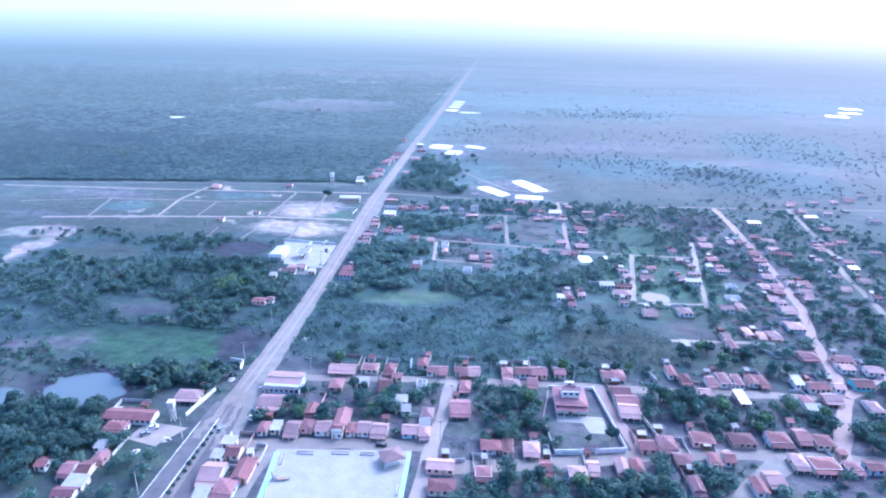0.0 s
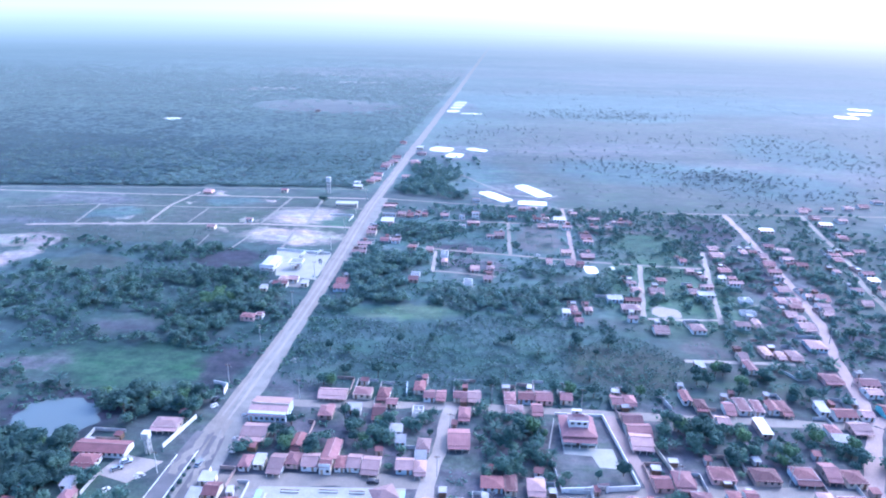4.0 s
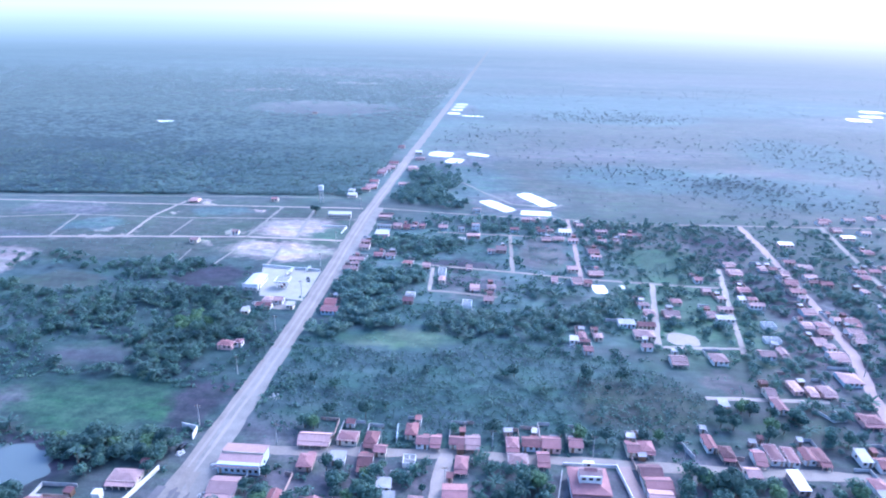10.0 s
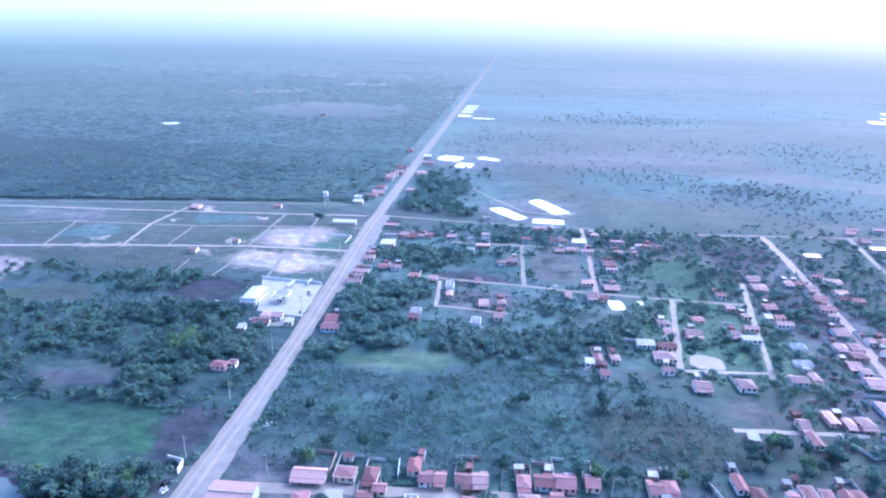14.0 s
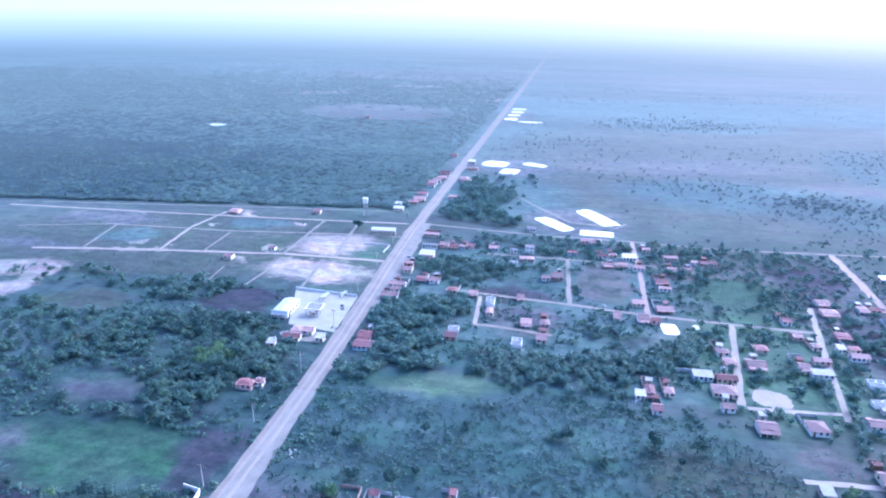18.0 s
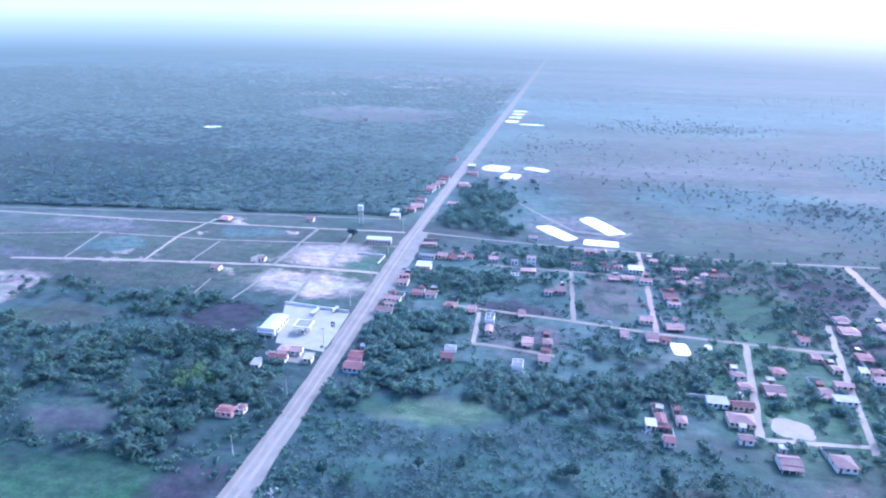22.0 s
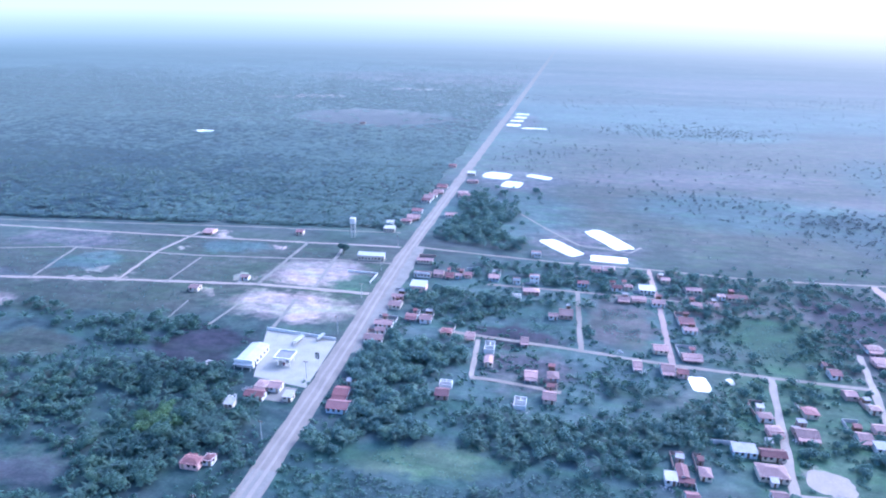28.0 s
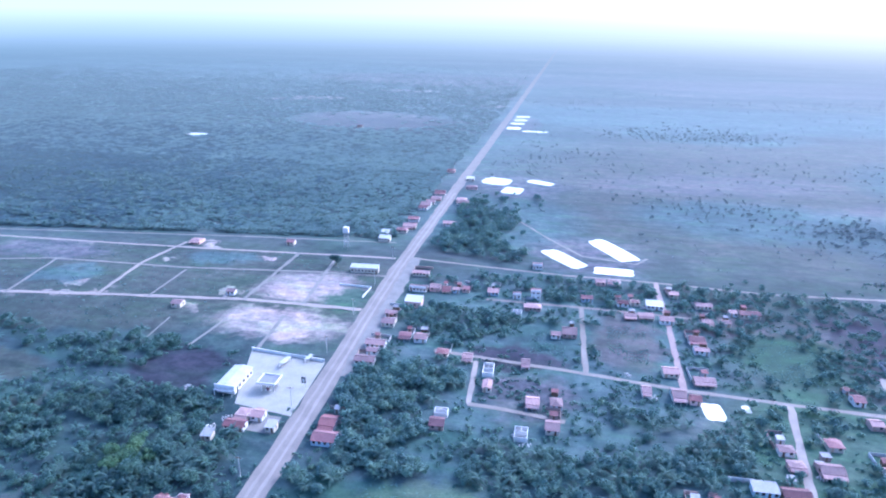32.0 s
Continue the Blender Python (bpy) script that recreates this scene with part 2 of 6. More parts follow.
    belts = noise_tex(nt, belt.outputs[0], 0.008, 5.0, 0.6)
    col = mix(nt, 0.75, col, ramp(nt, belts, (0.36, (0.55, 0.62, 0.66)), (0.5, (1.0, 1.0, 1.0)), (0.66, (1.45, 1.36, 1.28))), "MULTIPLY")
    col = mix(nt, 0.6, col, ramp(nt, noise_tex(nt, world_xy(nt), 0.026, 4, 0.65), (0.32, (0.68, 0.74, 0.76)), (0.5, (1.0, 1.0, 1.0)), (0.68, (1.32, 1.24, 1.2))), "MULTIPLY")
    streak = nt.nodes.new("ShaderNodeMapping")
    streak.inputs["Scale"].default_value = (0.55, 1.5, 1.0)
    nt.links.new(world_xy(nt), streak.inputs[0])
    col = mix(nt, 0.8, col, ramp(nt, noise_tex(nt, streak.outputs[0], 0.085, 6, 0.72), (0.34, (0.55, 0.62, 0.66)), (0.5, (1.0, 1.0, 1.0)), (0.66, (1.36, 1.28, 1.18))), "MULTIPLY")
    # greener and browner growth in turns
    col = mix(nt, 0.85, col, ramp(nt, noise_tex(nt, streak.outputs[0], 0.05, 5, 0.7), (0.36, (1.08, 0.95, 1.02)), (0.5, (1.0, 1.0, 1.0)), (0.64, (0.86, 1.08, 0.84))), "MULTIPLY")
    col = mix(nt, 0.45, col, ramp(nt, tiny, (0.3, (0.35, 0.36, 0.33)), (0.75, (1.25, 1.2, 1.15))), "MULTIPLY")
    col = mix(nt, 0.5, col, ramp(nt, small, (0.25, (0.45, 0.48, 0.42)), (0.75, (1.25, 1.2, 1.15))), "MULTIPLY")
    col = mix(nt, 1.0, col, (0.90, 0.91, 1.02), "MULTIPLY")
    nt.links.new(col, b.inputs["Base Color"])
    # blue-tinted sheen brightens the far ground as haze would
    set_in(b, Roughness=0.9, Specular_IOR_Level=0.1, Sheen_Weight=0.26, Sheen_Roughness=0.27, Sheen_Tint=(0.72, 0.84, 0.95, 1.0))
    # less of the haze-like sheen under the north-western forest
    sep = nt.nodes.new("ShaderNodeSeparateXYZ")
    nt.links.new(world_xy(nt), sep.inputs[0])
    inside = node(nt, "ShaderNodeMapRange", From_Min=-112.0, From_Max=-150.0)
    beyond = node(nt, "ShaderNodeMapRange", From_Min=560.0, From_Max=650.0)
    nt.links.new(sep.outputs["X"], inside.inputs["Value"]), nt.links.new(sep.outputs["Y"], beyond.inputs["Value"])
    both = nt.nodes.new("ShaderNodeMath")
    both.operation = "MULTIPLY"
    nt.links.new(inside.outputs[0], both.inputs[0]), nt.links.new(beyond.outputs[0], both.inputs[1])
    fade = node(nt, "ShaderNodeMapRange", From_Min=850.0, From_Max=1700.0, To_Min=1.0, To_Max=0.0)
    nt.links.new(sep.outputs["Y"], fade.inputs["Value"])
    wooded = nt.nodes.new("ShaderNodeMath")
    wooded.operation = "MULTIPLY"
    nt.links.new(both.outputs[0], wooded.inputs[0]), nt.links.new(fade.outputs[0], wooded.inputs[1])
    # the sheen weight itself, lower where wooded
    grass = node(nt, "ShaderNodeMapRange", To_Min=0.26, To_Max=0.16)
    nt.links.new(wooded.outputs[0], grass.inputs["Value"])
    nt.links.new(grass.outputs[0], b.inputs["Sheen Weight"])
    bump(nt, b, small, 0.4, 0.12)
    return m


# x, y, half-widths, turn, tone
GROUND_PATCHES = [
    (-400, 1000, 420, 440, 8, "under"), (-1000, 1500, 820, 900, 0, "under"), (-350, 1750, 300, 150, 0, "brown"), (500, 1800, 500, 160, 0, "brown"), (350, 850, 420, 260, 10, "plain"), (330, 720, 160, 50, 8, "brown"), (120, 800, 120, 40, 12, "brown"), (700, 760, 160, 70, 0, "dark"), (-290, 1080, 115, 85, 0, "brown"), (-500, 1310, 70, 30, 20, "pale"),
    (230, 1250, 500, 130, 5, "dark"), (-345, 1486, 55, 22, 0, "pale"), (-150, 1300, 24, 18, 0, "pale"), (560, 1120, 160, 70, 20, "brown"), (-255, 470, 160, 75, 4, "plot"), (-60, 640, 60, 80, 0, "dark"), (-45, 225, 75, 75, 0, "soil"), (70, 215, 110, 48, 2, "soil"), (-215, 335, 130, 92, 0, "thick"), (-155, 285, 70, 60, 0, "deep"), (140, 685, 100, 55, 0, "dark"), (250, 650, 75, 60, 0, "thick"), (340, 830, 75, 110, 0, "thick"), (165, 1085, 120, 65, 0, "dark"), (-165, 398, 20, 9, 0, "burnt"),
    (160, 350, 30, 170, 2, "soil"), (-55, 370, 42, 75, 0, "dark"), (10, 350, 70, 28, 4, "dark"), (-10, 455, 85, 95, 0, "dark"), (24, 455, 16, 30, 0, "brown"), (-14, 446, 17, 22, 0, "field"), (-20, 398, 22, 16, 0, "soil"), (75, 490, 24, 16, 0, "brown"), (135, 480, 30, 30, 0, "brown"), (95, 375, 40, 55, 0, "green"), (0, 282, 92, 42, 4, "field"), (58, 284, 30, 20, 10, "plot"), (-169, 217, 24, 19, -8, "burnt"), (-55, 300, 45, 40, 0, "field"),
    (-50, 327, 27, 10, 12, "meadow"), (-166, 256, 44, 20, 3, "lush"), (-122, 260, 12, 14, 0, "burnt"), (-187, 293, 20, 11, 20, "clay"), (-170, 386, 20, 19, 0, "burnt"), (-255, 368, 26, 13, 4, "plot"), (-220, 339, 8, 19, -30, "plot"), (-212, 250, 22, 10, 20, "soil"), (97, 455, 22, 27, -12, "lush"),
    (-150, 437, 34, 17, 0, "pale"), (-152, 484, 30, 20, 0, "pale"), (-346, 438, 44, 9, -9, "clay"), (-308, 390, 47, 9, 89, "pale"), (-327, 403, 26, 12, 19, "pale"), (-205, 441, 7, 5, 0, "pale"), (-328, 518, 7, 3, 0, "pale"), (-280, 446, 16, 3, 0, "pale"), (-289, 459, 6, 3, 0, "pale"), (-192, 468, 7, 5, 0, "pale"), (-241, 532, 8, 3, 0, "pale"), (-260, 504, 5, 3, 0, "pale"), (-198, 522, 7, 4, 0, "pale"), (-255, 538, 9, 4, 0, "pale"), (-262, 470, 5, 16, -8, "pale"), (-125, 475, 14, 14, 0, "green"), (-250, 475, 45, 18, 4, "plot"), (-340, 505, 40, 16, 4, "soil"), (-260, 425, 70, 20, 4, "plot"), (-225, 515, 22, 10, 4, "dark"), (-300, 470, 22, 12, 4, "dark"),
    (146, 489, 26, 22, 0, "burnt"), (-26, 428, 22, 10, 0, "burnt"), (-320, 1110, 96, 60, 0, "brown"), (150, 400, 14, 22, 0, "burnt"), (88, 345, 7, 6, 0, "pale"), (97, 305, 8, 12, 8, "brown"), (5, 575, 34, 38, -40, "soil"), (-60, 748, 50, 40, 0, "soil"), (-90, 1110, 30, 80, 0, "soil"), (-12, 203, 8, 12, 5, "soil"), (33, 219, 13, 18, 0, "clay"), (150, 252, 10, 8, 0, "soil")]
GROUND = ground_material()
DIRT_ROAD = surface("dirt_road", (0.138, 0.120, 0.104), (0.212, 0.184, 0.160), 0.12, 1.6, 0.8, 0.03, 0.1)
RED_ROAD = surface("red_earth_road", (0.20, 0.142, 0.128), (0.29, 0.215, 0.195), 0.12, 1.6, 0.85, 0.03, 0.15)
PALE_ROAD = surface("pale_sand_road", (0.19, 0.162, 0.141), (0.28, 0.24, 0.21), 0.12, 1.6, 0.85, 0.03, 0.1)
TRACK = surface("faint_track", (0.125, 0.118, 0.105), (0.20, 0.185, 0.168), 0.15, 1.8, 0.85, 0.03, 0.1)
WHEELS = surface("compacted_dirt", (0.172, 0.150, 0.132), (0.250, 0.218, 0.190), 0.12, 1.6, 0.8, 0.03, 0.1)
ASPHALT = surface("asphalt", (0.060, 0.058, 0.061), (0.115, 0.108, 0.110), 0.2, 3.0, 0.7, 0.01, 0.1)
PAINT = surface("road_paint", (0.55, 0.55, 0.52), (0.80, 0.80, 0.77), 0.8, 5.0, 0.7, 0.0, 0.1)
CYAN_PAINT = surface("cyan_floor_paint", (0.22, 0.36, 0.37), (0.33, 0.46, 0.47), 0.6, 4.0, 0.7, 0.0, 0.1)
PLAZA = surface("pale_plaza_paving", (0.225, 0.218, 0.190), (0.305, 0.295, 0.262), 0.15, 2.0, 0.8, 0.01, 0.05, 0.0, 0.1)
WATER, wnt, wb = mat("pond_water")
set_in(wb, Base_Color=(0.075, 0.095, 0.092, 1), Roughness=0.16, Specular_IOR_Level=0.4)
# the bright sky's reflection is put into this water's pale base colour
SKY_WATER, mnt, mb = mat("sky_white_water")
mnt.links.new(ramp(mnt, noise_tex(mnt, world_xy(mnt), 0.08), (0.3, (0.44, 0.43, 0.37)), (0.7, (0.55, 0.54, 0.46))), mb.inputs["Base Color"])
set_in(mb, Roughness=0.05, Specular_IOR_Level=0.8)
bump(wnt, wb, noise_tex(wnt, world_xy(wnt), 0.7, 2.0), 0.05, 0.03)

# haze painted on a glowing, partly clear shell over the far plain and horizon
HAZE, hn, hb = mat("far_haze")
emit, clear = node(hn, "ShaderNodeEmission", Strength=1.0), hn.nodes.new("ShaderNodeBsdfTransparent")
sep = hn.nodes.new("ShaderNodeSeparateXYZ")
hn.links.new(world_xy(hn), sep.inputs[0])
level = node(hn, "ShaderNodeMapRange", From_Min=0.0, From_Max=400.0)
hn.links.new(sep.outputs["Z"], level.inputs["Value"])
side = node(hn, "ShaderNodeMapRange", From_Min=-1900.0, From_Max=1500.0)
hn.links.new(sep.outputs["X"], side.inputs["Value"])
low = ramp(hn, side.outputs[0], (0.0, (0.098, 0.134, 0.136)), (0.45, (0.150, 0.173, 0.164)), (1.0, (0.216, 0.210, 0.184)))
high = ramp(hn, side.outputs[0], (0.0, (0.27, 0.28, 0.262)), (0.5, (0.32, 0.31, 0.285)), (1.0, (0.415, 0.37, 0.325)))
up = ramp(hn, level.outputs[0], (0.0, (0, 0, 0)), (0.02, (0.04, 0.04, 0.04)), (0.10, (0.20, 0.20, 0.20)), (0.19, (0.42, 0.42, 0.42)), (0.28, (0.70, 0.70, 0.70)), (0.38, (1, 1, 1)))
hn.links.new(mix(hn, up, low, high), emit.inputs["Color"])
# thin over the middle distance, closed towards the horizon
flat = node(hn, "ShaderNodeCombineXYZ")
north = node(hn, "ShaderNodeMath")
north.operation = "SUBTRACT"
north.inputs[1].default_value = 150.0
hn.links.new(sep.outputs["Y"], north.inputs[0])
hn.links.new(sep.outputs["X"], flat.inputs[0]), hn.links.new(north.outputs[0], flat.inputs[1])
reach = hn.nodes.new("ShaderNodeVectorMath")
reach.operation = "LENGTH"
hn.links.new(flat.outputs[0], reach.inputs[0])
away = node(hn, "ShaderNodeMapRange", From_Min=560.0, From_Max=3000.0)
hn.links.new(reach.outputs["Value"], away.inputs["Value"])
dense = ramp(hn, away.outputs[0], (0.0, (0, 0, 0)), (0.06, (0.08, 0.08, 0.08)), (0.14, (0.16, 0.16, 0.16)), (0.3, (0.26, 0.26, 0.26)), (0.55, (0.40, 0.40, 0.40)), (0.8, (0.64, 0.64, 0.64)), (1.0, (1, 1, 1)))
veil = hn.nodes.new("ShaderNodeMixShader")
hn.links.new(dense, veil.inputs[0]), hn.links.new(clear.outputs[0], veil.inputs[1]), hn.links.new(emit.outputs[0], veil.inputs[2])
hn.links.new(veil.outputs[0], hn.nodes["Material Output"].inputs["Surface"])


# ---- mesh helpers ----
def part(name, bm, material, parent, label=""):
    me = bpy.data.meshes.new(name)
    bm.to_mesh(me)
    bm.free()
    me.materials.append(material)
    ob = new(name, me)
    ob.parent = parent
    if label:
        tagged(ob, label)
    return ob


def box(bm, x0, x1, y0, y1, z0, z1):
    v = [bm.verts.new((x, y, z)) for z in (z0, z1) for x, y in ((x0, y0), (x1, y0), (x1, y1), (x0, y1))]
    for f in ((3, 2, 1, 0), (4, 5, 6, 7), (0, 1, 5, 4), (1, 2, 6, 5), (2, 3, 7, 6), (3, 0, 4, 7)):
        bm.faces.new([v[i] for i in f])
    return bm


def boxed(*args):
    return box(bmesh.new(), *args)


def slab(bm, top, thick):
    """A closed plate under a top polygon."""
    up = [bm.verts.new(p) for p in top]
    dn = [bm.verts.new((p[0], p[1], p[2] - thick)) for p in top]
    bm.faces.new(up), bm.faces.new(dn[::-1])
    n = len(top)
    for i in range(n):
        bm.faces.new((up[i], dn[i], dn[(i + 1) % n], up[(i + 1) % n]))
    return bm


def rod(bm, a, b, r0, r1, sides=7):
    a, b = Vector(a), Vector(b)
    turn = (b - a).to_track_quat("Z", "Y").to_matrix()
    rings = [[bm.verts.new(p + turn @ Vector((r * math.cos(k * math.tau / sides), r * math.sin(k * math.tau / sides), 0))) for k in range(sides)] for p, r in ((a, r0), (b, r1))]
    for k in range(sides):
        bm.faces.new((rings[0][k], rings[0][(k + 1) % sides], rings[1][(k + 1) % sides], rings[1][k]))
    bm.faces.new(rings[1]), bm.faces.new(rings[0][::-1])
    return bm


def quads_mesh(name, corners, material):
    """A mesh of loose four-cornered leaves, corners (n, 4, 3)."""
    n = len(corners)
    me = bpy.data.meshes.new(name)
    me.vertices.add(4 * n), me.loops.add(4 * n), me.polygons.add(n)
    me.vertices.foreach_set("co", np.ascontiguousarray(corners, dtype=np.float32).ravel())
    me.loops.foreach_set("vertex_index", np.arange(4 * n, dtype=np.int32))
    me.polygons.foreach_set("loop_start", np.arange(0, 4 * n, 4, dtype=np.int32))
    me.update(calc_edges=True)
    me.materials.append(material)
    return me


# ---- large structure: ground, haze, roads, water ----
bm = bmesh.new()
xs = [-5200, -2500, -1200, -600, -300, 0, 300, 600, 1200, 2500, 5200]
ys = [-5200, -2500, -1000, -300, 0, 200, 400, 600, 900, 1300, 2000, 3000, 5200]
grid = [[bm.verts.new((x, y, 0)) for y in ys] for x in xs]
for i in range(len(xs) - 1):
    for j in range(len(ys) - 1):
        bm.faces.new((grid[i][j], grid[i + 1][j], grid[i + 1][j + 1], grid[i][j + 1]))
tagged(part("ground", bm, GROUND, None), "flat scrubland plain with dry soil, pasture and bare patches", "ground", kind="structure")
# added shell that carries the painted haze
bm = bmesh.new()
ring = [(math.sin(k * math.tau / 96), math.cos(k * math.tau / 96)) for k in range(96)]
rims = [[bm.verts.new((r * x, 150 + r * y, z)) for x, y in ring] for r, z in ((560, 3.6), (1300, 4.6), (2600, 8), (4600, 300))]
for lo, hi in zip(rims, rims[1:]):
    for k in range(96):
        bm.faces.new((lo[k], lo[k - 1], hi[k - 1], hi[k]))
tagged(part("backdrop", bm, HAZE, None), "glowing pale blue-white haze sheet over the far plain and horizon", "haze", kind="structure")

ROADS = []      # pieces (x0, y0, x1, y1, half width), kept clear of plants
ROAD_RISE = [0.04]


def road(pts, width, material, label, name="road", rag=0.25, step=5.0, wander=0.0, clear=True):
    """A ribbon with ragged edges along a plain line of corners."""
    rng = random.Random(len(ROADS) + 7)
    if pts[0][1] > 330 and width < 4:
        width *= 0.85
    line = []
    for (x0, y0), (x1, y1) in zip(pts, pts[1:]):
        n = max(1, int(math.hypot(x1 - x0, y1 - y0) / step))
        line += [(x0 + (x1 - x0) * k / n, y0 + (y1 - y0) * k / n) for k in range(n)]
        if clear:
            ROADS.append((x0, y0, x1, y1, width / 2))
    line.append(pts[-1])
    bm, z, last, drift = bmesh.new(), ROAD_RISE[0], None, 0.0
    ROAD_RISE[0] += 0.006
    for k, (x, y) in enumerate(line):
        a, c = line[max(k - 1, 0)], line[min(k + 1, len(line) - 1)]
        d = Vector((c[0] - a[0], c[1] - a[1])).normalized()
        drift = drift * 0.8 + rng.uniform(-1, 1) * wander
        l, r = (width / 2 * (1 + rng.uniform(-rag, rag)) for _ in "ab")
        row = [bm.verts.new((x - d.y * (o + drift), y + d.x * (o + drift), z)) for o in (l, 0, -r)]
        if last:
            for i in (0, 1):
                bm.faces.new((last[i], last[i + 1], row[i + 1], row[i]))
        last = row
    return tagged(part(name, bm, material, None), label, "road", kind="structure")


def pond(x, y, rx, ry, turn, power=3.0, rag=0.05, label="shallow pond with still water mirroring the bright sky", material=None, z=0.05, name="pond"):
    rng = random.Random(int(x * 7 + y))
    bm, n = bmesh.new(), 40
    wob = [rng.uniform(-rag, rag) for _ in range(n)]
    rim = []
    for k in range(n):
        a = k * math.tau / n
        c, s = math.cos(a), math.sin(a)
        r = (abs(c) ** power + abs(s) ** power) ** (-1 / power) * (1 + (wob[k] + wob[k - 1]) / 2)
        p = pose(x, y, 0, 0, 0, turn) @ Vector((rx * r * c, ry * r * s, z))
        rim.append(bm.verts.new(p))
    bm.faces.new(rim)
    return tagged(part(name, bm, material or (WATER if "grey" in label else SKY_WATER), None), label, "pond" if not material else "ground", kind="structure")


road([(-104, 150), (-104, 235), (-103, 285), (-103.2, 330), (-104.2, 360), (-107, 430), (-110, 520), (-110, 600), (-110.5, 712), (-110.5, 929), (-111, 1261), (-115, 2364), (-121, 4000)], 9.6, DIRT_ROAD, "wide straight pale dirt highway running to the horizon", rag=0.12, step=9)
road([(-102.5, 310), (-101, 250), (-97, 190), (-97, 150)], 8.6, TRACK, "dusty shoulder beside the highway and its houses", rag=0.12)
for off, wide in ((-1.7, 1.1), (1.6, 1.3)):
    road([(-104 + off, 222), (-103 + off, 285), (-104.2 + off, 360), (-110 + off, 520), (-110.5 + off, 712)], wide, WHEELS, "pale compacted wheel track on the dirt highway", "wheel_track", 0.4, 7, 0.12, False)
road([(-98.5, 395), (-100, 440), (-102, 500), (-103.5, 545)], 6.5, TRACK, "dusty verge before the roadside houses", rag=0.3)
road([(-117, 350), (-116.5, 361)], 9, TRACK, "dusty verge before the roadside houses", rag=0.3)
road([(-84, 237), (-18, 243), (45, 245), (77, 246.5), (147, 250)], 5.2, DIRT_ROAD, "pale dirt village street between two rows of houses")
road([(-24, 184), (6, 189.5), (36, 195), (48, 199.5), (88, 206), (128, 208), (160, 206)], 6.2, DIRT_ROAD, "pale dirt street along the churchyard wall")
road([(-79.4, 187.7), (-81.0, 176.7), (-81.4, 162.1), (-82.4, 132.1)], 6.0, TRACK, "dusty lane down the side of the square")
road([(-97, 188), (-63, 193), (-22, 197)], 6.5, DIRT_ROAD, "paved street along the square")
road([(-18, 243), (-20.5, 207), (-23, 178), (-25, 130)], 5.5, PALE_ROAD, "pale street running down beside the square")
road([(44, 244), (54, 200)], 5, RED_ROAD, "reddish earth lane beside the churchyard")
road([(147, 250), (136, 228), (126, 207)], 6, RED_ROAD, "red earth street to the crossroads")
road([(148, 251), (156, 304), (165, 340), (169.5, 379), (172, 430), (174, 490), (174.5, 540)], 4.8, RED_ROAD, "long reddish earth street lined with houses")
road([(148, 251), (175, 271), (230, 310)], 4.6, RED_ROAD, "red earth street leading away east")
road([(105, 204), (84, 182), (60, 158)], 8, TRACK, "wide brown track leaving the street")
road([(207, 330), (214, 400), (224, 440), (237, 549)], 3.4, DIRT_ROAD, "straight earth street far to the east", step=9)
road([(46, 537), (107, 534), (173, 541), (233, 547), (300, 554), (420, 565)], 2.8, DIRT_ROAD, "straight earth track at the edge of the plain")
road([(-66, 427), (-40, 424.5), (4, 421), (44, 416.5), (96, 414.5), (126, 414)], 3.0, DIRT_ROAD, "narrow earth street between blocks")
road([(86, 414), (79, 366), (74, 335)], 3.6, PALE_ROAD, "pale sandy side street")
road([(72, 335.5), (94, 337), (114, 339.5)], 2.8, PALE_ROAD, "pale sandy cross street")
road([(133, 446), (122, 387), (113.5, 334)], 3.4, PALE_ROAD, "pale sandy side street")
road([(85, 292.8), (105, 294.6), (136, 296.5)], 2.6, PALE_ROAD, "short pale lane beside walled plots")
road([(2, 491), (4, 421)], 3.0, DIRT_ROAD, "earth side street")
road([(45, 538), (46, 480), (45, 414)], 3.4, RED_ROAD, "reddish earth side street")
road([(-50, 490), (-6, 491), (40, 491), (63, 490)], 2.8, DIRT_ROAD, "earth street lined with small houses")
road([(-106, 543), (-60, 539), (-8, 536), (45, 537)], 2.6, DIRT_ROAD, "earth street near the ponds")
road([(-45, 640), (-20, 602), (2, 573), (36, 566), (44, 578)], 2.2, TRACK, "faint earth dike track between the ponds", rag=0.4, clear=False)
road([(-45, 421), (-43, 388), (-42, 385)], 2.8, PALE_ROAD, "short pale lane")
road([(-43, 386), (-24, 385), (-4, 382)], 2.8, DIRT_ROAD, "short earth lane to new houses")
for line, width in (([(-440, 515), (-309, 523), (-222, 530), (-116, 540)], 3.4), ([(-440, 525), (-236, 556), (-124, 569)], 2.2), ([(-326, 489), (-236, 494), (-157, 506), (-112, 509)], 3.0),
                    ([(-345, 432), (-316, 438), (-262, 447), (-180, 459), (-113, 461)], 4.5), ([(-262, 447), (-268, 495), (-263, 537)], 3.4), ([(-233, 450), (-235, 491)], 2.2), ([(-312, 436), (-324, 489)], 2.6),
                    ([(-180, 459), (-180, 535)], 3.0), ([(-146, 461), (-153, 528)], 3.0), ([(-180, 405), (-177, 435)], 1.8), ([(-147, 409), (-150, 445)], 3.0), ([(-390, 470), (-326, 489)], 2.2), ([(-206, 430), (-204, 408)], 1.2)):
    road(line, width * 0.85, PALE_ROAD if width > 3 else TRACK, "pale sandy track between empty building plots", rag=0.35)

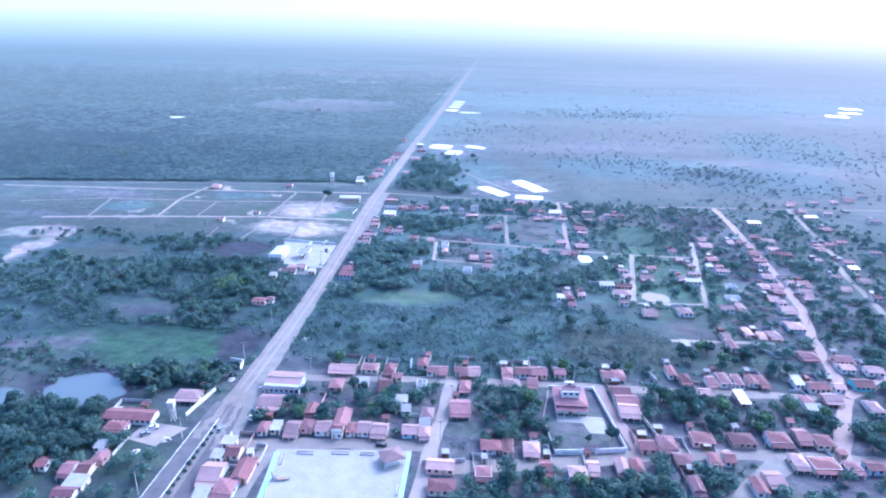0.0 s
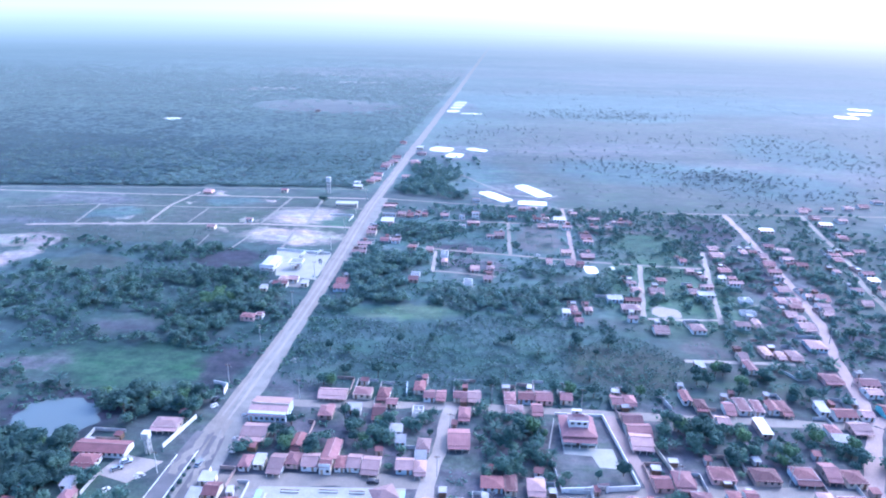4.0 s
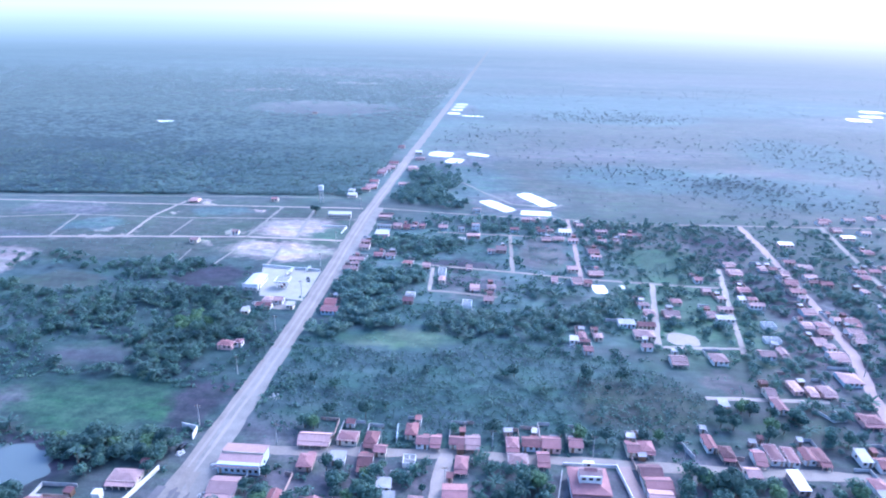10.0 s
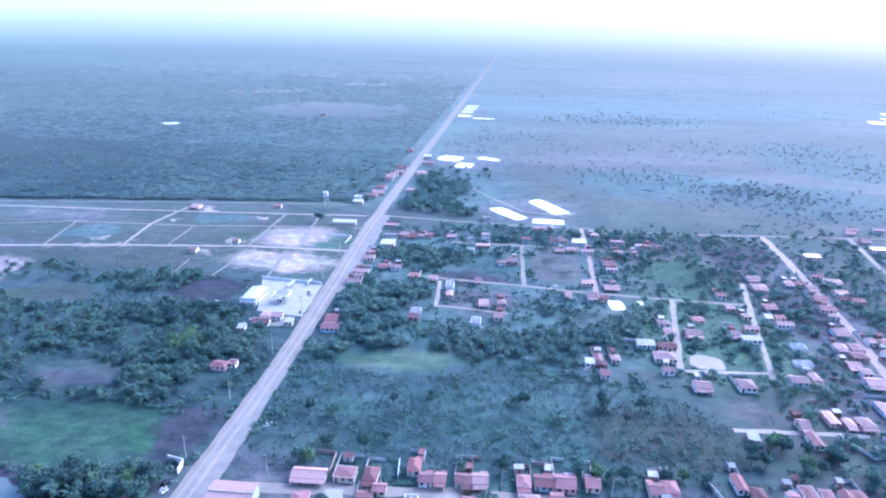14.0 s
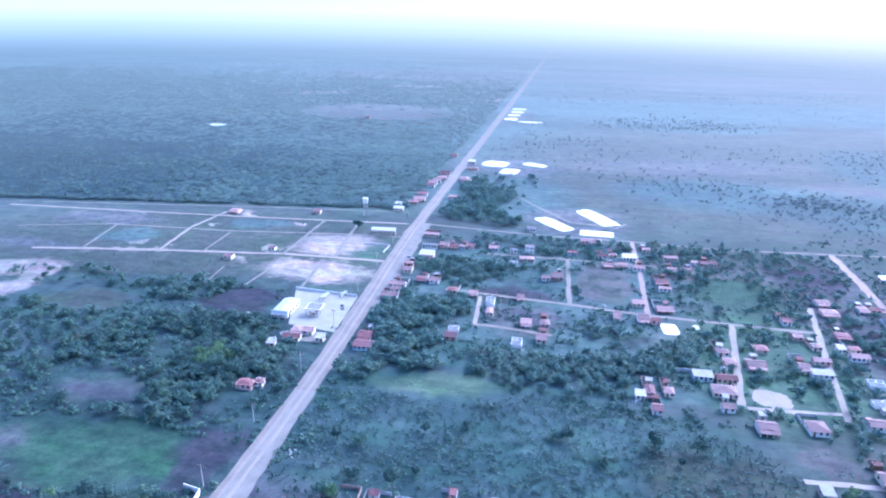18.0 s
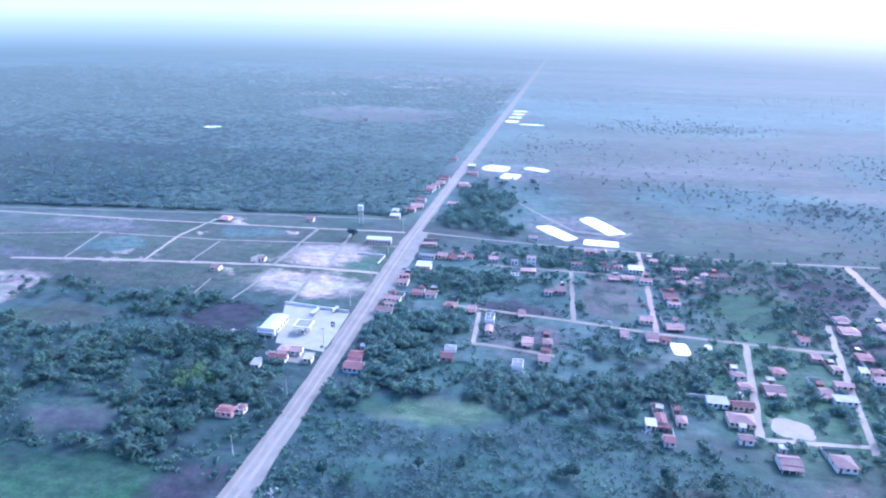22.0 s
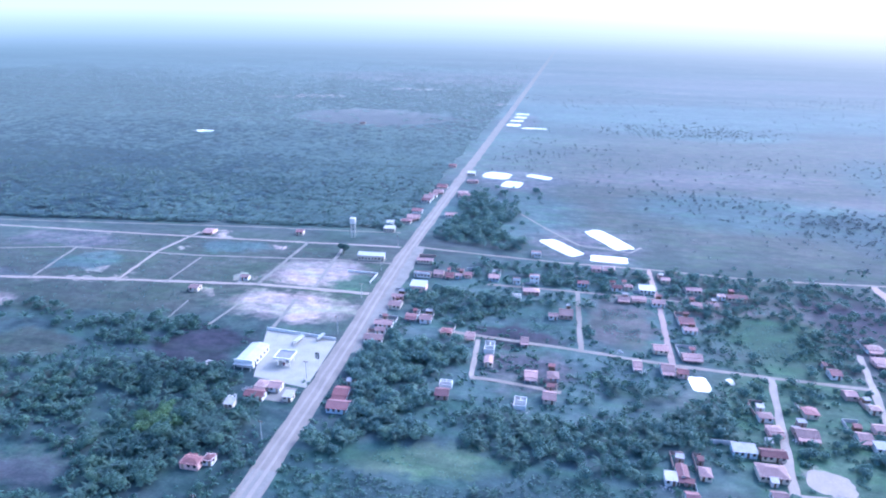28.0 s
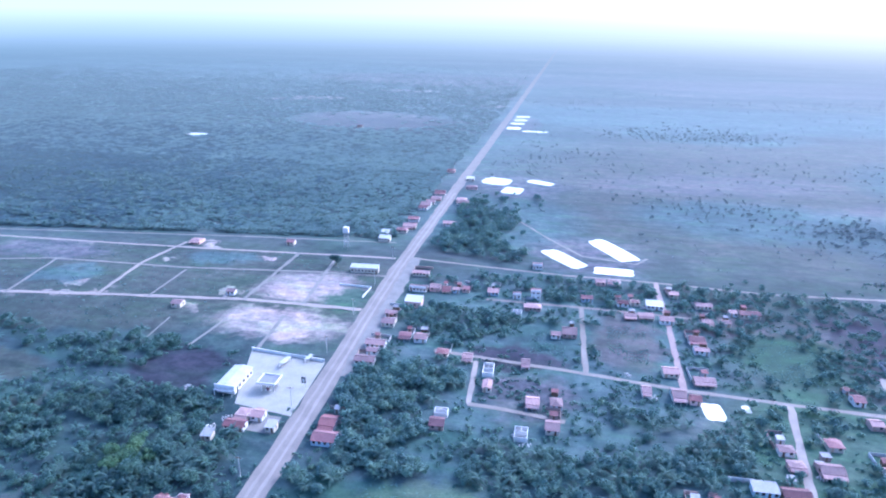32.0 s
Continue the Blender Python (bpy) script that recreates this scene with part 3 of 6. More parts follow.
# the paved dual carriageway at the start of the highway
road([(-107.5, 120), (-108.5, 158), (-108.5, 196), (-107.5, 214)], 7.2, ASPHALT, "dark asphalt carriageway at the village entrance", rag=0.03)
road([(-98.5, 120), (-99, 158), (-99.8, 196), (-101.5, 212)], 5.0, ASPHALT, "asphalt carriageway beside the planted median", rag=0.03, clear=False)
road([(-104.9, 120), (-105.4, 158), (-105.2, 203)], 0.3, PAINT, "white painted edge line on the asphalt", "road_marking", 0.05, clear=False)
road([(-111.5, 120), (-111.9, 158), (-111.4, 200)], 0.2, PAINT, "white painted edge line on the asphalt", "road_marking", 0.05, clear=False)
road([(-103, 120), (-103.4, 158), (-103.4, 200)], 2.4, TRACK, "earth median strip with young shrubs", "median", 0.1, clear=False)

road([(-106, 224), (-107.2, 206), (-108.6, 190)], 3.2, DIRT_ROAD, "loose dirt dragged over the end of the asphalt", "loose_dirt", 0.6, 1.5, 0.35, False)
road([(-101.5, 222), (-100.6, 205), (-99.4, 184)], 2.4, DIRT_ROAD, "loose dirt dragged over the end of the asphalt", "loose_dirt", 0.7, 1.5, 0.35, False)
pond(-168.5, 216, 16.5, 12.5, -8, 2.2, 0.14, "grey-blue farm pond with trees along its bank")
pond(-201, 206, 12, 6.5, 10, 2.2, 0.12, "small grey pond beside the larger one")
pond(22.5, 590, 7.5, 22, 32, 7, 0.07)
pond(-9.5, 566, 6.5, 18, 40, 7, 0.07)
pond(21.5, 550, 12, 6, 0, 7, 0.07)
pond(-78, 764, 14, 13, -10, 3, 0.12)
pond(-60, 732, 9, 11, -10, 6, 0.04)
pond(-37, 768, 13, 6, -25, 6, 0.06)
pond(-93, 1078, 10, 11, 0, 5, 0.06)
pond(-92, 1120, 10, 7, 0, 6)
pond(-90, 1154, 10, 7, 0, 6)
pond(-90, 1190, 11, 7, 0, 6)
pond(-62, 1056, 17, 5, 0, 7, 0.07)
pond(-483, 914, 12, 9, 0, 3, 0.15)
pond(545, 1150, 17, 15, -10, 7, 0.07)
pond(615, 1255, 18, 14, 0, 7, 0.07)
pond(585, 1195, 17, 11, 0, 7, 0.07)
pond(54.5, 402.5, 4.0, 6, 4, 5, 0.06, "pale flooded pit in a yard")
pond(68, 407.5, 1.6, 2.6, 0, 3, 0.15, "small pale flooded pit")
pond(88, 345.5, 7.5, 6.2, 0, 3, 0.12, "bare pale sandy pitch", PALE_ROAD, 0.045, "sand_pitch")

# ---- houses ----
PLOTS = []      # (x, y, half width, half depth) kept clear of plants
ROW = ""
HOUSE_RNG = random.Random(11)
TONES = ["white", "cream", "pink", "light blue", "bare brick"]


def window(parent, x, y, z, w, h, face=-1, axis="y"):
    """A framed pane set proud of a wall; axis: the wall's normal."""
    def put(bm, u0, u1, v0, v1, out0, out1):
        if axis == "y":
            return box(bm, x + u0, x + u1, min(y + face * out0, y + face * out1), max(y + face * out0, y + face * out1), z + v0, z + v1)
        return box(bm, min(x + face * out0, x + face * out1), max(x + face * out0, x + face * out1), y + u0, y + u1, z + v0, z + v1)
    def spot(u, v, out):
        return (x + u, y + face * out, z + v) if axis == "y" else (x + face * out, y + u, z + v)
    bm = bmesh.new()
    loops = [[bm.verts.new(spot(su * (w / 2 + g), h / 2 + sv * (h / 2 + g), out)) for su, sv in ((-1, -1), (1, -1), (1, 1), (-1, 1))] for g, out in ((0, -0.02), (0, 0.07), (0.08, 0.07), (0.08, -0.02))]
    for a, b in zip(loops, loops[1:]):
        for i in range(4):
            bm.faces.new((a[i], a[(i + 1) % 4], b[(i + 1) % 4], b[i]))
    ob = part("window", bm, PAINTED_WOOD, parent)
    part("pane", put(bmesh.new(), -w / 2, w / 2, 0, h, -0.02, 0.03), GLASS, ob)
    return ob


def prism(bm, profile, half, along):
    """A closed profile of (across, height) drawn out along x or y."""
    ends = [[bm.verts.new((e, u, z) if along == "x" else (u, e, z)) for u, z in profile] for e in (-half, half)]
    n = len(profile)
    bm.faces.new(ends[0][::-1]), bm.faces.new(ends[1])
    for i in range(n):
        bm.faces.new((ends[0][i], ends[0][(i + 1) % n], ends[1][(i + 1) % n], ends[1][i]))
    bmesh.ops.recalc_face_normals(bm, faces=bm.faces)
    return bm


def gable(bm, w, d, z, rise, over, along, thick=0.14):
    """A bent roof plate with its ridge along x or y."""
    span, half = (d / 2, w / 2 + over) if along == "x" else (w / 2, d / 2 + over)
    edge, drop = span + over, rise * over / span
    return prism(bm, [(-edge, z - drop), (0, z + rise), (edge, z - drop), (edge, z - drop - thick), (0, z + rise - thick), (-edge, z - drop - thick)], half, along)


def hip(bm, w, d, z, rise, over, thick=0.14):
    a, b = w / 2 + over, d / 2 + over
    z -= 0.12
    eave = [(-a, -b), (a, -b), (a, b), (-a, b)]
    lo, hi = ([bm.verts.new((x, y, zz)) for x, y in eave] for zz in (z - thick, z))
    if w >= d:
        p, q = (bm.verts.new((s * max(a - b, 0.02), 0, z + rise)) for s in (-1, 1))
        faces = [(hi[0], hi[1], q, p), (hi[2], hi[3], p, q), (hi[1], hi[2], q), (hi[3], hi[0], p)]
    else:
        p, q = (bm.verts.new((0, s * max(b - a, 0.02), z + rise)) for s in (-1, 1))
        faces = [(hi[0], hi[1], p), (hi[1], hi[2], q, p), (hi[2], hi[3], q), (hi[3], hi[0], p, q)]
    for f in faces:
        bm.faces.new(f)
    bm.faces.new(lo[::-1])
    for i in range(4):
        bm.faces.new((lo[i], lo[(i + 1) % 4], hi[(i + 1) % 4], hi[i]))
    return bm


def walls_bm(w, d, h, rise, along):
    if along == "hip":
        return boxed(-w / 2, w / 2, -d / 2, d / 2, 0, h)
    span, half = (d / 2, w / 2) if along == "x" else (w / 2, d / 2)
    return prism(bmesh.new(), [(-span, 0), (span, 0), (span, h - 0.16), (0, h + rise - 0.18), (-span, h - 0.16)], half, along)


def yard(x, y, w, d, yaw, rng):
    """Back yard of a house: a small shed and a boundary wall, on some plots."""
    def at(u, v):
        return pose(x, y, 0, 0, 0, yaw) @ Vector((u, v, 0))
    if rng.random() < 0.6:
        p = at(rng.uniform(-w / 3, w / 3), d / 2 + rng.uniform(4.2, 6.0))
        sw, sd, sh = rng.uniform(1.8, 3.2), rng.uniform(1.8, 2.6), rng.uniform(1.9, 2.3)
        shed = new("shed")
        shed.matrix_world = pose(p.x, p.y, 0, 0, 0, yaw + rng.uniform(-8, 8))
        part("wall", boxed(-sw / 2, sw / 2, -sd / 2, sd / 2, 0, sh - 0.1), rng.choice((GREY_WALL, WALLS[4], WOOD)), shed)
        grey = rng.random() < 0.5
        part("roof", slab(bmesh.new(), [(-sw / 2 - 0.2, -sd / 2 - 0.2, sh), (sw / 2 + 0.2, -sd / 2 - 0.2, sh), (sw / 2 + 0.2, sd / 2 + 0.2, sh + 0.35), (-sw / 2 - 0.2, sd / 2 + 0.2, sh + 0.35)], 0.08), FIBRE if grey else TILES[2], shed)
        part("door", boxed(-0.35, 0.35, -sd / 2 - 0.05, -sd / 2 + 0.01, 0, 1.75), WOOD, shed)
        tagged(shed, "small back yard shed with a " + ("grey sheet" if grey else "dark tile") + " roof", "shed", "sheds in the yards")
        PLOTS.append((p.x, p.y, sw / 2, sd / 2))
    if rng.random() < 0.6:
        side, ln = rng.choice((-1, 1)), rng.uniform(6, 11)
        a, b = at(side * (w / 2 + 0.5), d / 2), at(side * (w / 2 + 0.5), d / 2 + ln)
        c = at(-side * (w / 2 + 0.5) * rng.choice((0.2, 1)), d / 2 + ln)
        material = rng.choice((GREY_WALL, GREY_WALL, WALLS[4]))
        root = new("yard_wall")
        for (x0, y0), (x1, y1) in (((a.x, a.y), (b.x, b.y)), ((b.x, b.y), (c.x, c.y))):
            run, turn = math.hypot(x1 - x0, y1 - y0), math.degrees(math.atan2(y1 - y0, x1 - x0))
            bm = boxed(0, run, -0.08, 0.08, 0, 1.45)
            bm.transform(pose(x0, y0, 0, 0, 0, turn))
            part("panel", bm, material, root)
        tagged(root, "thin plastered wall round a back yard", "wall", "back yard walls")


def house(x, y, w, d, h=3.0, flag="", yaw=3.0):
    """A small one-storey house. flags: w white metal roof, g grey sheets, u unfinished walls, p street parapet, t turquoise, b large shed with two roofs, d dark tiles, pale new tiles, s two storeys."""
    rng = HOUSE_RNG
    PLOTS.append((x, y, w / 2 + 0.8, d / 2 + 0.8))
    yaw += rng.uniform(-2.5, 2.5)
    w, d = max(w - 0.5, 3.4), max(d - 0.4, 4.0)
    if y > 300:
        w, d = max(w * 0.96, 3.4), max(d * 0.95, 3.8)
    h = max(h * 0.82, 2.35)
    root = new("house")
    root.matrix_world = pose(x, y, 0, 0, 0, yaw)
    tone = rng.choices(range(5), (6, 4, 2, 0.8, 0.8))[0]
    wall_mat, colour = (TURQUOISE, "turquoise") if flag == "t" else (WALLS[tone], TONES[tone])
    if flag == "u":
        for x0, x1, y0, y1 in ((-w / 2, w / 2, -d / 2, -d / 2 + 0.2), (-w / 2, w / 2, d / 2 - 0.2, d / 2), (-w / 2, -w / 2 + 0.2, -d / 2 + 0.2, d / 2 - 0.2), (w / 2 - 0.2, w / 2, -d / 2 + 0.2, d / 2 - 0.2), (-w / 2 + 0.2, w / 2 - 0.2, -0.1, 0.1), (-0.1, 0.1, 0.1, d / 2 - 0.2)):
            part("wall", boxed(x0, x1, y0, y1, 0, h - rng.uniform(0.1, 0.6)), WALLS[0], root)
        part("floor_slab", boxed(-w / 2 + 0.2, w / 2 - 0.2, -d / 2 + 0.2, d / 2 - 0.2, 0, 0.12), TRACK, root)
        tagged(root, "unfinished roofless house of pale block walls", "house", ROW)
        return root
    along = "x" if w * 1.7 >= d else "y"
    rise = (d if along == "x" else w) / 2 * rng.uniform(0.30, 0.40)
    style = "hip" if rng.random() < 0.36 and flag in ("", "d", "pale") else along
    # beyond y 300 mostly pale tiles, haze put into the roof colour
    tiles = TILES[rng.choices(range(3), (5, 3, 3.5) if y < 300 else (3, 8, 0.6))[0]]
    tiles = TILES[2] if flag == "d" else TILES[1] if flag == "pale" else tiles
    over = rng.uniform(0.25, 0.45)
    if flag in ("w", "g"):
        part("wall", boxed(-w / 2, w / 2, -d / 2, d / 2, 0, h - 0.12), wall_mat, root)
        bm = slab(bmesh.new(), [(-w / 2 - 0.3, -d / 2 - 0.3, h), (w / 2 + 0.3, -d / 2 - 0.3, h), (w / 2 + 0.3, d / 2 + 0.3, h + 0.7), (-w / 2 - 0.3, d / 2 + 0.3, h + 0.7)], 0.1)
        part("roof", bm, WHITE_ROOF if flag == "w" else FIBRE, root)
        part("back_wall", boxed(-w / 2, w / 2, d / 2 - 0.2, d / 2 - 0.004, h - 0.12, h + 0.5), wall_mat, root)
        kind = "white metal" if flag == "w" else "grey fibre-cement"
    elif flag == "b":
        part("wall", boxed(-w / 2, w / 2, -d / 2, d / 2, 0, h - 0.3), WALLS[3], root, "pale blue-green rendered wall")
        part("front_roof", slab(bmesh.new(), [(-w / 2 - 0.3, -d / 2 - 0.6, h - 0.9), (w / 2 + 0.3, -d / 2 - 0.6, h - 0.9), (w / 2 + 0.3, -0.4, h + 0.6), (-w / 2 - 0.3, -0.4, h + 0.6)], 0.15), TILES[1], root)
        part("upper_wall", boxed(-w / 2, w / 2, -0.2, 0.1, h - 0.3, h + 1.1), WALLS[1], root)
        part("rear_roof", slab(bmesh.new(), [(-w / 2 - 0.3, 0.1, h + 1.2), (w / 2 + 0.3, 0.1, h + 1.2), (w / 2 + 0.3, d / 2 + 0.5, h + 0.2), (-w / 2 - 0.3, d / 2 + 0.5, h + 0.2)], 0.15), TILES[1], root)
        kind = "two-level orange tile"
    else:
        part("wall", walls_bm(w, d, h, rise, style), wall_mat, root)
        bm = hip(bmesh.new(), w, d, h, rise, over) if style == "hip" else gable(bmesh.new(), w, d, h, rise, over, style)
        roof = part("roof", bm, tiles, root)
        if style != "hip":
            ln = (w if style == "x" else d) / 2 + over
            a = (-ln, 0, h + rise + 0.02) if style == "x" else (0, -ln, h + rise + 0.02)
            part("ridge_tiles", rod(bmesh.new(), a, (-a[0], -a[1], a[2]), 0.13, 0.13, 6), TILES[1], roof)
        kind = ("hipped " if style == "hip" else "") + ("pale-toned" if tiles is TILES[1] else "dark weathered" if tiles is TILES[2] else "red") + " clay-tile"
        if flag in ("p", "s"):
            part("parapet", boxed(-w / 2, w / 2, -d / 2 - 0.22, -d / 2 - 0.03, 0, h + 1.2), WALLS[0], root, "tall white street parapet")
        elif rng.random() < 0.4:
            depth = rng.uniform(1.6, 2.4)
            part("veranda_roof", slab(bmesh.new(), [(-w / 2 - 0.2, -d / 2 - depth, h - 0.75), (w / 2 + 0.2, -d / 2 - depth, h - 0.75), (w / 2 + 0.2, -d / 2 - 0.02, h - 0.2), (-w / 2 - 0.2, -d / 2 - 0.02, h - 0.2)], 0.1), tiles, root)
            n = max(2, round(w / 2.4) + 1)
            for k in range(n):
                px = -w / 2 + 0.15 + (w - 0.3) * k / (n - 1)
                part("post", boxed(px - 0.08, px + 0.08, -d / 2 - depth + 0.12, -d / 2 - depth + 0.28, 0, h - 0.82), wall_mat, root)
        if rng.random() < 0.3:
            side = rng.choice((-1, 1))
            lw = min(w * 0.55, 3.2)
            x0 = side * (w / 2 - lw) if side > 0 else -w / 2
            part("rear_lean_to", slab(bmesh.new(), [(x0, d / 2 + 0.02, h - 0.25), (x0 + lw, d / 2 + 0.02, h - 0.25), (x0 + lw, d / 2 + 2.2, h - 0.8), (x0, d / 2 + 2.2, h - 0.8)], 0.1), rng.choice((tiles, FIBRE)), root)
            part("lean_to_wall", boxed(x0 + 0.1, x0 + lw - 0.1, d / 2 + 0.02, d / 2 + 2.05, 0, h - 0.93), wall_mat, root)
    front = -d / 2 - (0.22 if flag in ("p", "s") else 0)
    spots = max(2, int(w / 1.9))
    door_at = rng.randrange(spots)
    for k in range(spots):
        px = -w / 2 + w * (k + 0.5) / spots
        if k == door_at:
            door = part("door", boxed(px - 0.45, px + 0.45, front - 0.06, front + 0.02, 0, 2.1), rng.choice((WOOD, PAINTED_WOOD)), root)
            part("handle", boxed(px + 0.3, px + 0.36, front - 0.12, front - 0.06, 1.0, 1.12), METAL, door)
        else:
            window(root, px, front, 1.0, 1.0, 1.0)
        if flag == "s":
            window(root, px, front, 3.5, 1.0, 1.0)
    for side in (-1, 1):
        if rng.random() < 0.6:
            window(root, side * w / 2, rng.uniform(-d / 5, d / 5), 1.0, 1.0, 1.0, side, "x")
    tagged(root, f"small {colour} house with a {kind} roof", "house", ROW)
    if flag in ("", "d") and y < 520 and not (x < -108 and y > 290):
        yard(x, y, w, d, yaw, rng)
    return root


ROW = "north row"
house(-66.6, 243.7, 11.7, 5.4, 2.9, "")
house(-54.8, 245.8, 7.8, 6.3, 2.9, "")
house(-46.0, 246.2, 5.1, 7.2, 2.9, "")
house(-32.2, 252.8, 4.8, 7.2, 2.9, "")
house(-27.4, 247.0, 4.8, 5.4, 2.9, "")
house(-22.6, 247.7, 4.0, 5.4, 2.9, "")
house(-14.9, 248.3, 5.7, 5.4, 2.9, "")
house(-9.2, 249.1, 5.3, 5.4, 2.9, "")
house(5.2, 249.8, 4.9, 6.5, 3.0, "")
house(11.9, 250.9, 6.7, 6.0, 3.0, "")
house(19.1, 251.5, 7.0, 7.3, 3.0, "")
house(28.1, 252.5, 5.2, 6.0, 3.0, "")
house(48.5, 252.4, 4.9, 6.0, 3.0, "")
house(53.5, 254.0, 5.0, 6.0, 3.0, "")

ROW = "south of street"
house(-88.4, 215.0, 9.5, 8.1, 2.9, "")
house(-65.9, 230.5, 5.6, 7.2, 2.9, "")
house(-55.5, 233.7, 5.6, 4.5, 2.9, "g")
house(-45.5, 233.2, 5.3, 7.2, 2.9, "")
house(-41.7, 240.1, 4.5, 3.6, 2.9, "")
house(-30.6, 236.0, 4.8, 5.4, 2.9, "u")
house(-12.3, 236.2, 4.6, 7.2, 2.9, "")
house(-13.2, 220.1, 8.0, 9.9, 2.9, "")
house(-25.5, 214.7, 5.0, 6.3, 2.9, "pale")
house(-25.5, 207.8, 4.0, 4.5, 2.9, "g")
house(-87.4, 228.2, 15.0, 10.8, 5.0, "b")
house(7.2, 240.7, 7.2, 6.0, 3.0, "")
house(16.0, 242.8, 4.5, 6.0, 3.0, "")

ROW = "square row"
house(-85.1, 197.5, 4.0, 6.3, 2.9, "")
house(-74.2, 198.7, 5.2, 8.1, 2.9, "pale")
house(-69.3, 200.9, 4.7, 6.3, 2.9, "")
house(-63.2, 200.7, 5.8, 7.2, 2.9, "pale")
house(-57.2, 199.0, 4.4, 5.4, 3.9, "p")
house(-57.4, 207.4, 5.7, 10.8, 2.9, "")
house(-52.6, 201.1, 3.9, 6.3, 2.9, "d")
house(-48.0, 202.1, 4.6, 7.2, 2.9, "")
house(-42.0, 201.8, 6.3, 7.2, 2.9, "")
house(-30.6, 202.8, 6.0, 6.3, 2.9, "")
house(-25.1, 202.2, 4.2, 6.3, 2.9, "")
house(-70.8, 211.3, 3.5, 7.2, 2.9, "")
house(-34.2, 215.9, 4.1, 4.5, 2.9, "g")
house(-36.9, 222.2, 5.0, 3.6, 2.9, "g")
house(-80.5, 198.4, 2.6, 5.4, 2.9, "g")

ROW = "market street"
house(-17.2, 184.1, 9.9, 6.0, 3.0, "")
house(-15.6, 173.7, 9.2, 6.0, 3.0, "")
house(-2.3, 182.2, 6.1, 6.0, 3.0, "")
house(19.2, 187.7, 4.5, 6.0, 3.0, "")
house(29.8, 186.2, 6.7, 6.0, 3.0, "")
house(35.4, 189.7, 4.0, 6.0, 3.0, "")
house(-0.2, 197.2, 7.3, 6.0, 3.0, "")
house(5.9, 197.6, 4.2, 8.0, 3.0, "")
house(14.4, 197.7, 6.1, 6.0, 3.0, "")
house(56.5, 204.4, 6.0, 6.3, 2.9, "d")
house(63.9, 206.8, 6.6, 8.1, 2.9, "")
house(77.8, 211.4, 8.4, 7.2, 2.9, "d")
house(92.5, 212.6, 9.4, 7.2, 2.9, "d")
house(106.2, 215.0, 8.5, 7.2, 2.9, "")
house(115.6, 217.9, 5.1, 8.1, 2.9, "")
house(122.5, 215.4, 7.1, 7.2, 2.9, "d")
house(45.5, 191.4, 4.2, 8.1, 2.9, "")
house(50.7, 192.2, 4.5, 7.2, 2.9, "")
house(68.1, 197.7, 6.5, 6.3, 2.9, "")
house(78.9, 199.2, 4.4, 7.2, 2.9, "")
house(84.1, 200.7, 4.2, 6.3, 2.9, "d")
house(108.5, 202.3, 5.3, 7.2, 2.9, "")
house(116.9, 201.5, 10.0, 7.2, 2.9, "d")
house(126.2, 201.2, 5.9, 5.4, 2.9, "")
house(133.8, 202.2, 5.9, 5.4, 2.9, "")
house(69.0, 184.7, 4.2, 7.2, 2.9, "")
house(89.8, 186.6, 4.5, 8.1, 2.9, "")
house(96.1, 191.2, 6.1, 7.2, 2.9, "")

ROW = "church lane"
house(52.4, 240.6, 7.6, 6.0, 3.0, "")
house(53.9, 234.2, 9.2, 6.0, 3.0, "")
house(53.5, 227.0, 8.1, 7.5, 3.0, "")

ROW = "long street"
house(283.3, 572.8, 8.0, 6.0, 3.0, "")
house(244.6, 561.9, 9.2, 6.0, 3.0, "")
house(146.1, 255.9, 4.9, 5.4, 2.9, "")
house(157.6, 260.0, 8.4, 7.2, 2.9, "t")
house(168.6, 272.6, 7.5, 6.3, 2.9, "")
house(153.6, 241.2, 5.2, 8.1, 2.9, "pale")
house(158.8, 281.2, 8.4, 6.3, 2.9, "")
house(157.3, 273.5, 6.6, 5.4, 2.9, "")
house(159.1, 447.1, 5.3, 5.4, 2.9, "")
house(165.5, 447.2, 5.6, 5.4, 2.9, "")
house(180.5, 461.2, 7.6, 5.4, 2.9, "")
house(186.9, 454.0, 10.2, 5.4, 2.9, "pale")
house(169.9, 441.0, 5.5, 5.4, 2.9, "")
house(168.4, 426.9, 8.2, 5.4, 2.9, "")
house(183.8, 437.2, 7.7, 5.4, 2.9, "pale")
house(181.6, 427.6, 6.0, 4.5, 2.9, "")
house(188.4, 426.4, 7.6, 6.3, 2.9, "")
house(166.6, 412.3, 8.8, 7.2, 2.9, "")
house(166.8, 403.1, 5.3, 4.5, 2.9, "")
house(161.4, 384.6, 7.6, 6.3, 2.9, "")
house(154.5, 367.5, 5.9, 5.4, 2.9, "")
house(161.6, 367.8, 6.2, 6.3, 2.9, "")
house(172.0, 375.9, 4.2, 5.4, 2.9, "")
house(178.8, 374.8, 7.8, 7.2, 2.9, "")
house(174.8, 363.1, 7.3, 5.4, 2.9, "")
house(174.8, 357.2, 5.3, 5.9, 2.9, "")
house(159.5, 359.1, 6.9, 6.3, 2.9, "")
house(191.7, 496.9, 10.3, 5.4, 2.9, "w")
house(243.0, 519.1, 10.0, 4.5, 2.9, "w")
house(217.2, 441.8, 6.2, 4.5, 2.9, "")
house(206.2, 417.3, 4.2, 5.4, 2.9, "")
house(151.1, 314.2, 8.7, 9.0, 2.9, "")
house(154.8, 335.2, 8.3, 7.2, 2.9, "")
house(155.5, 344.1, 5.4, 5.4, 2.9, "")
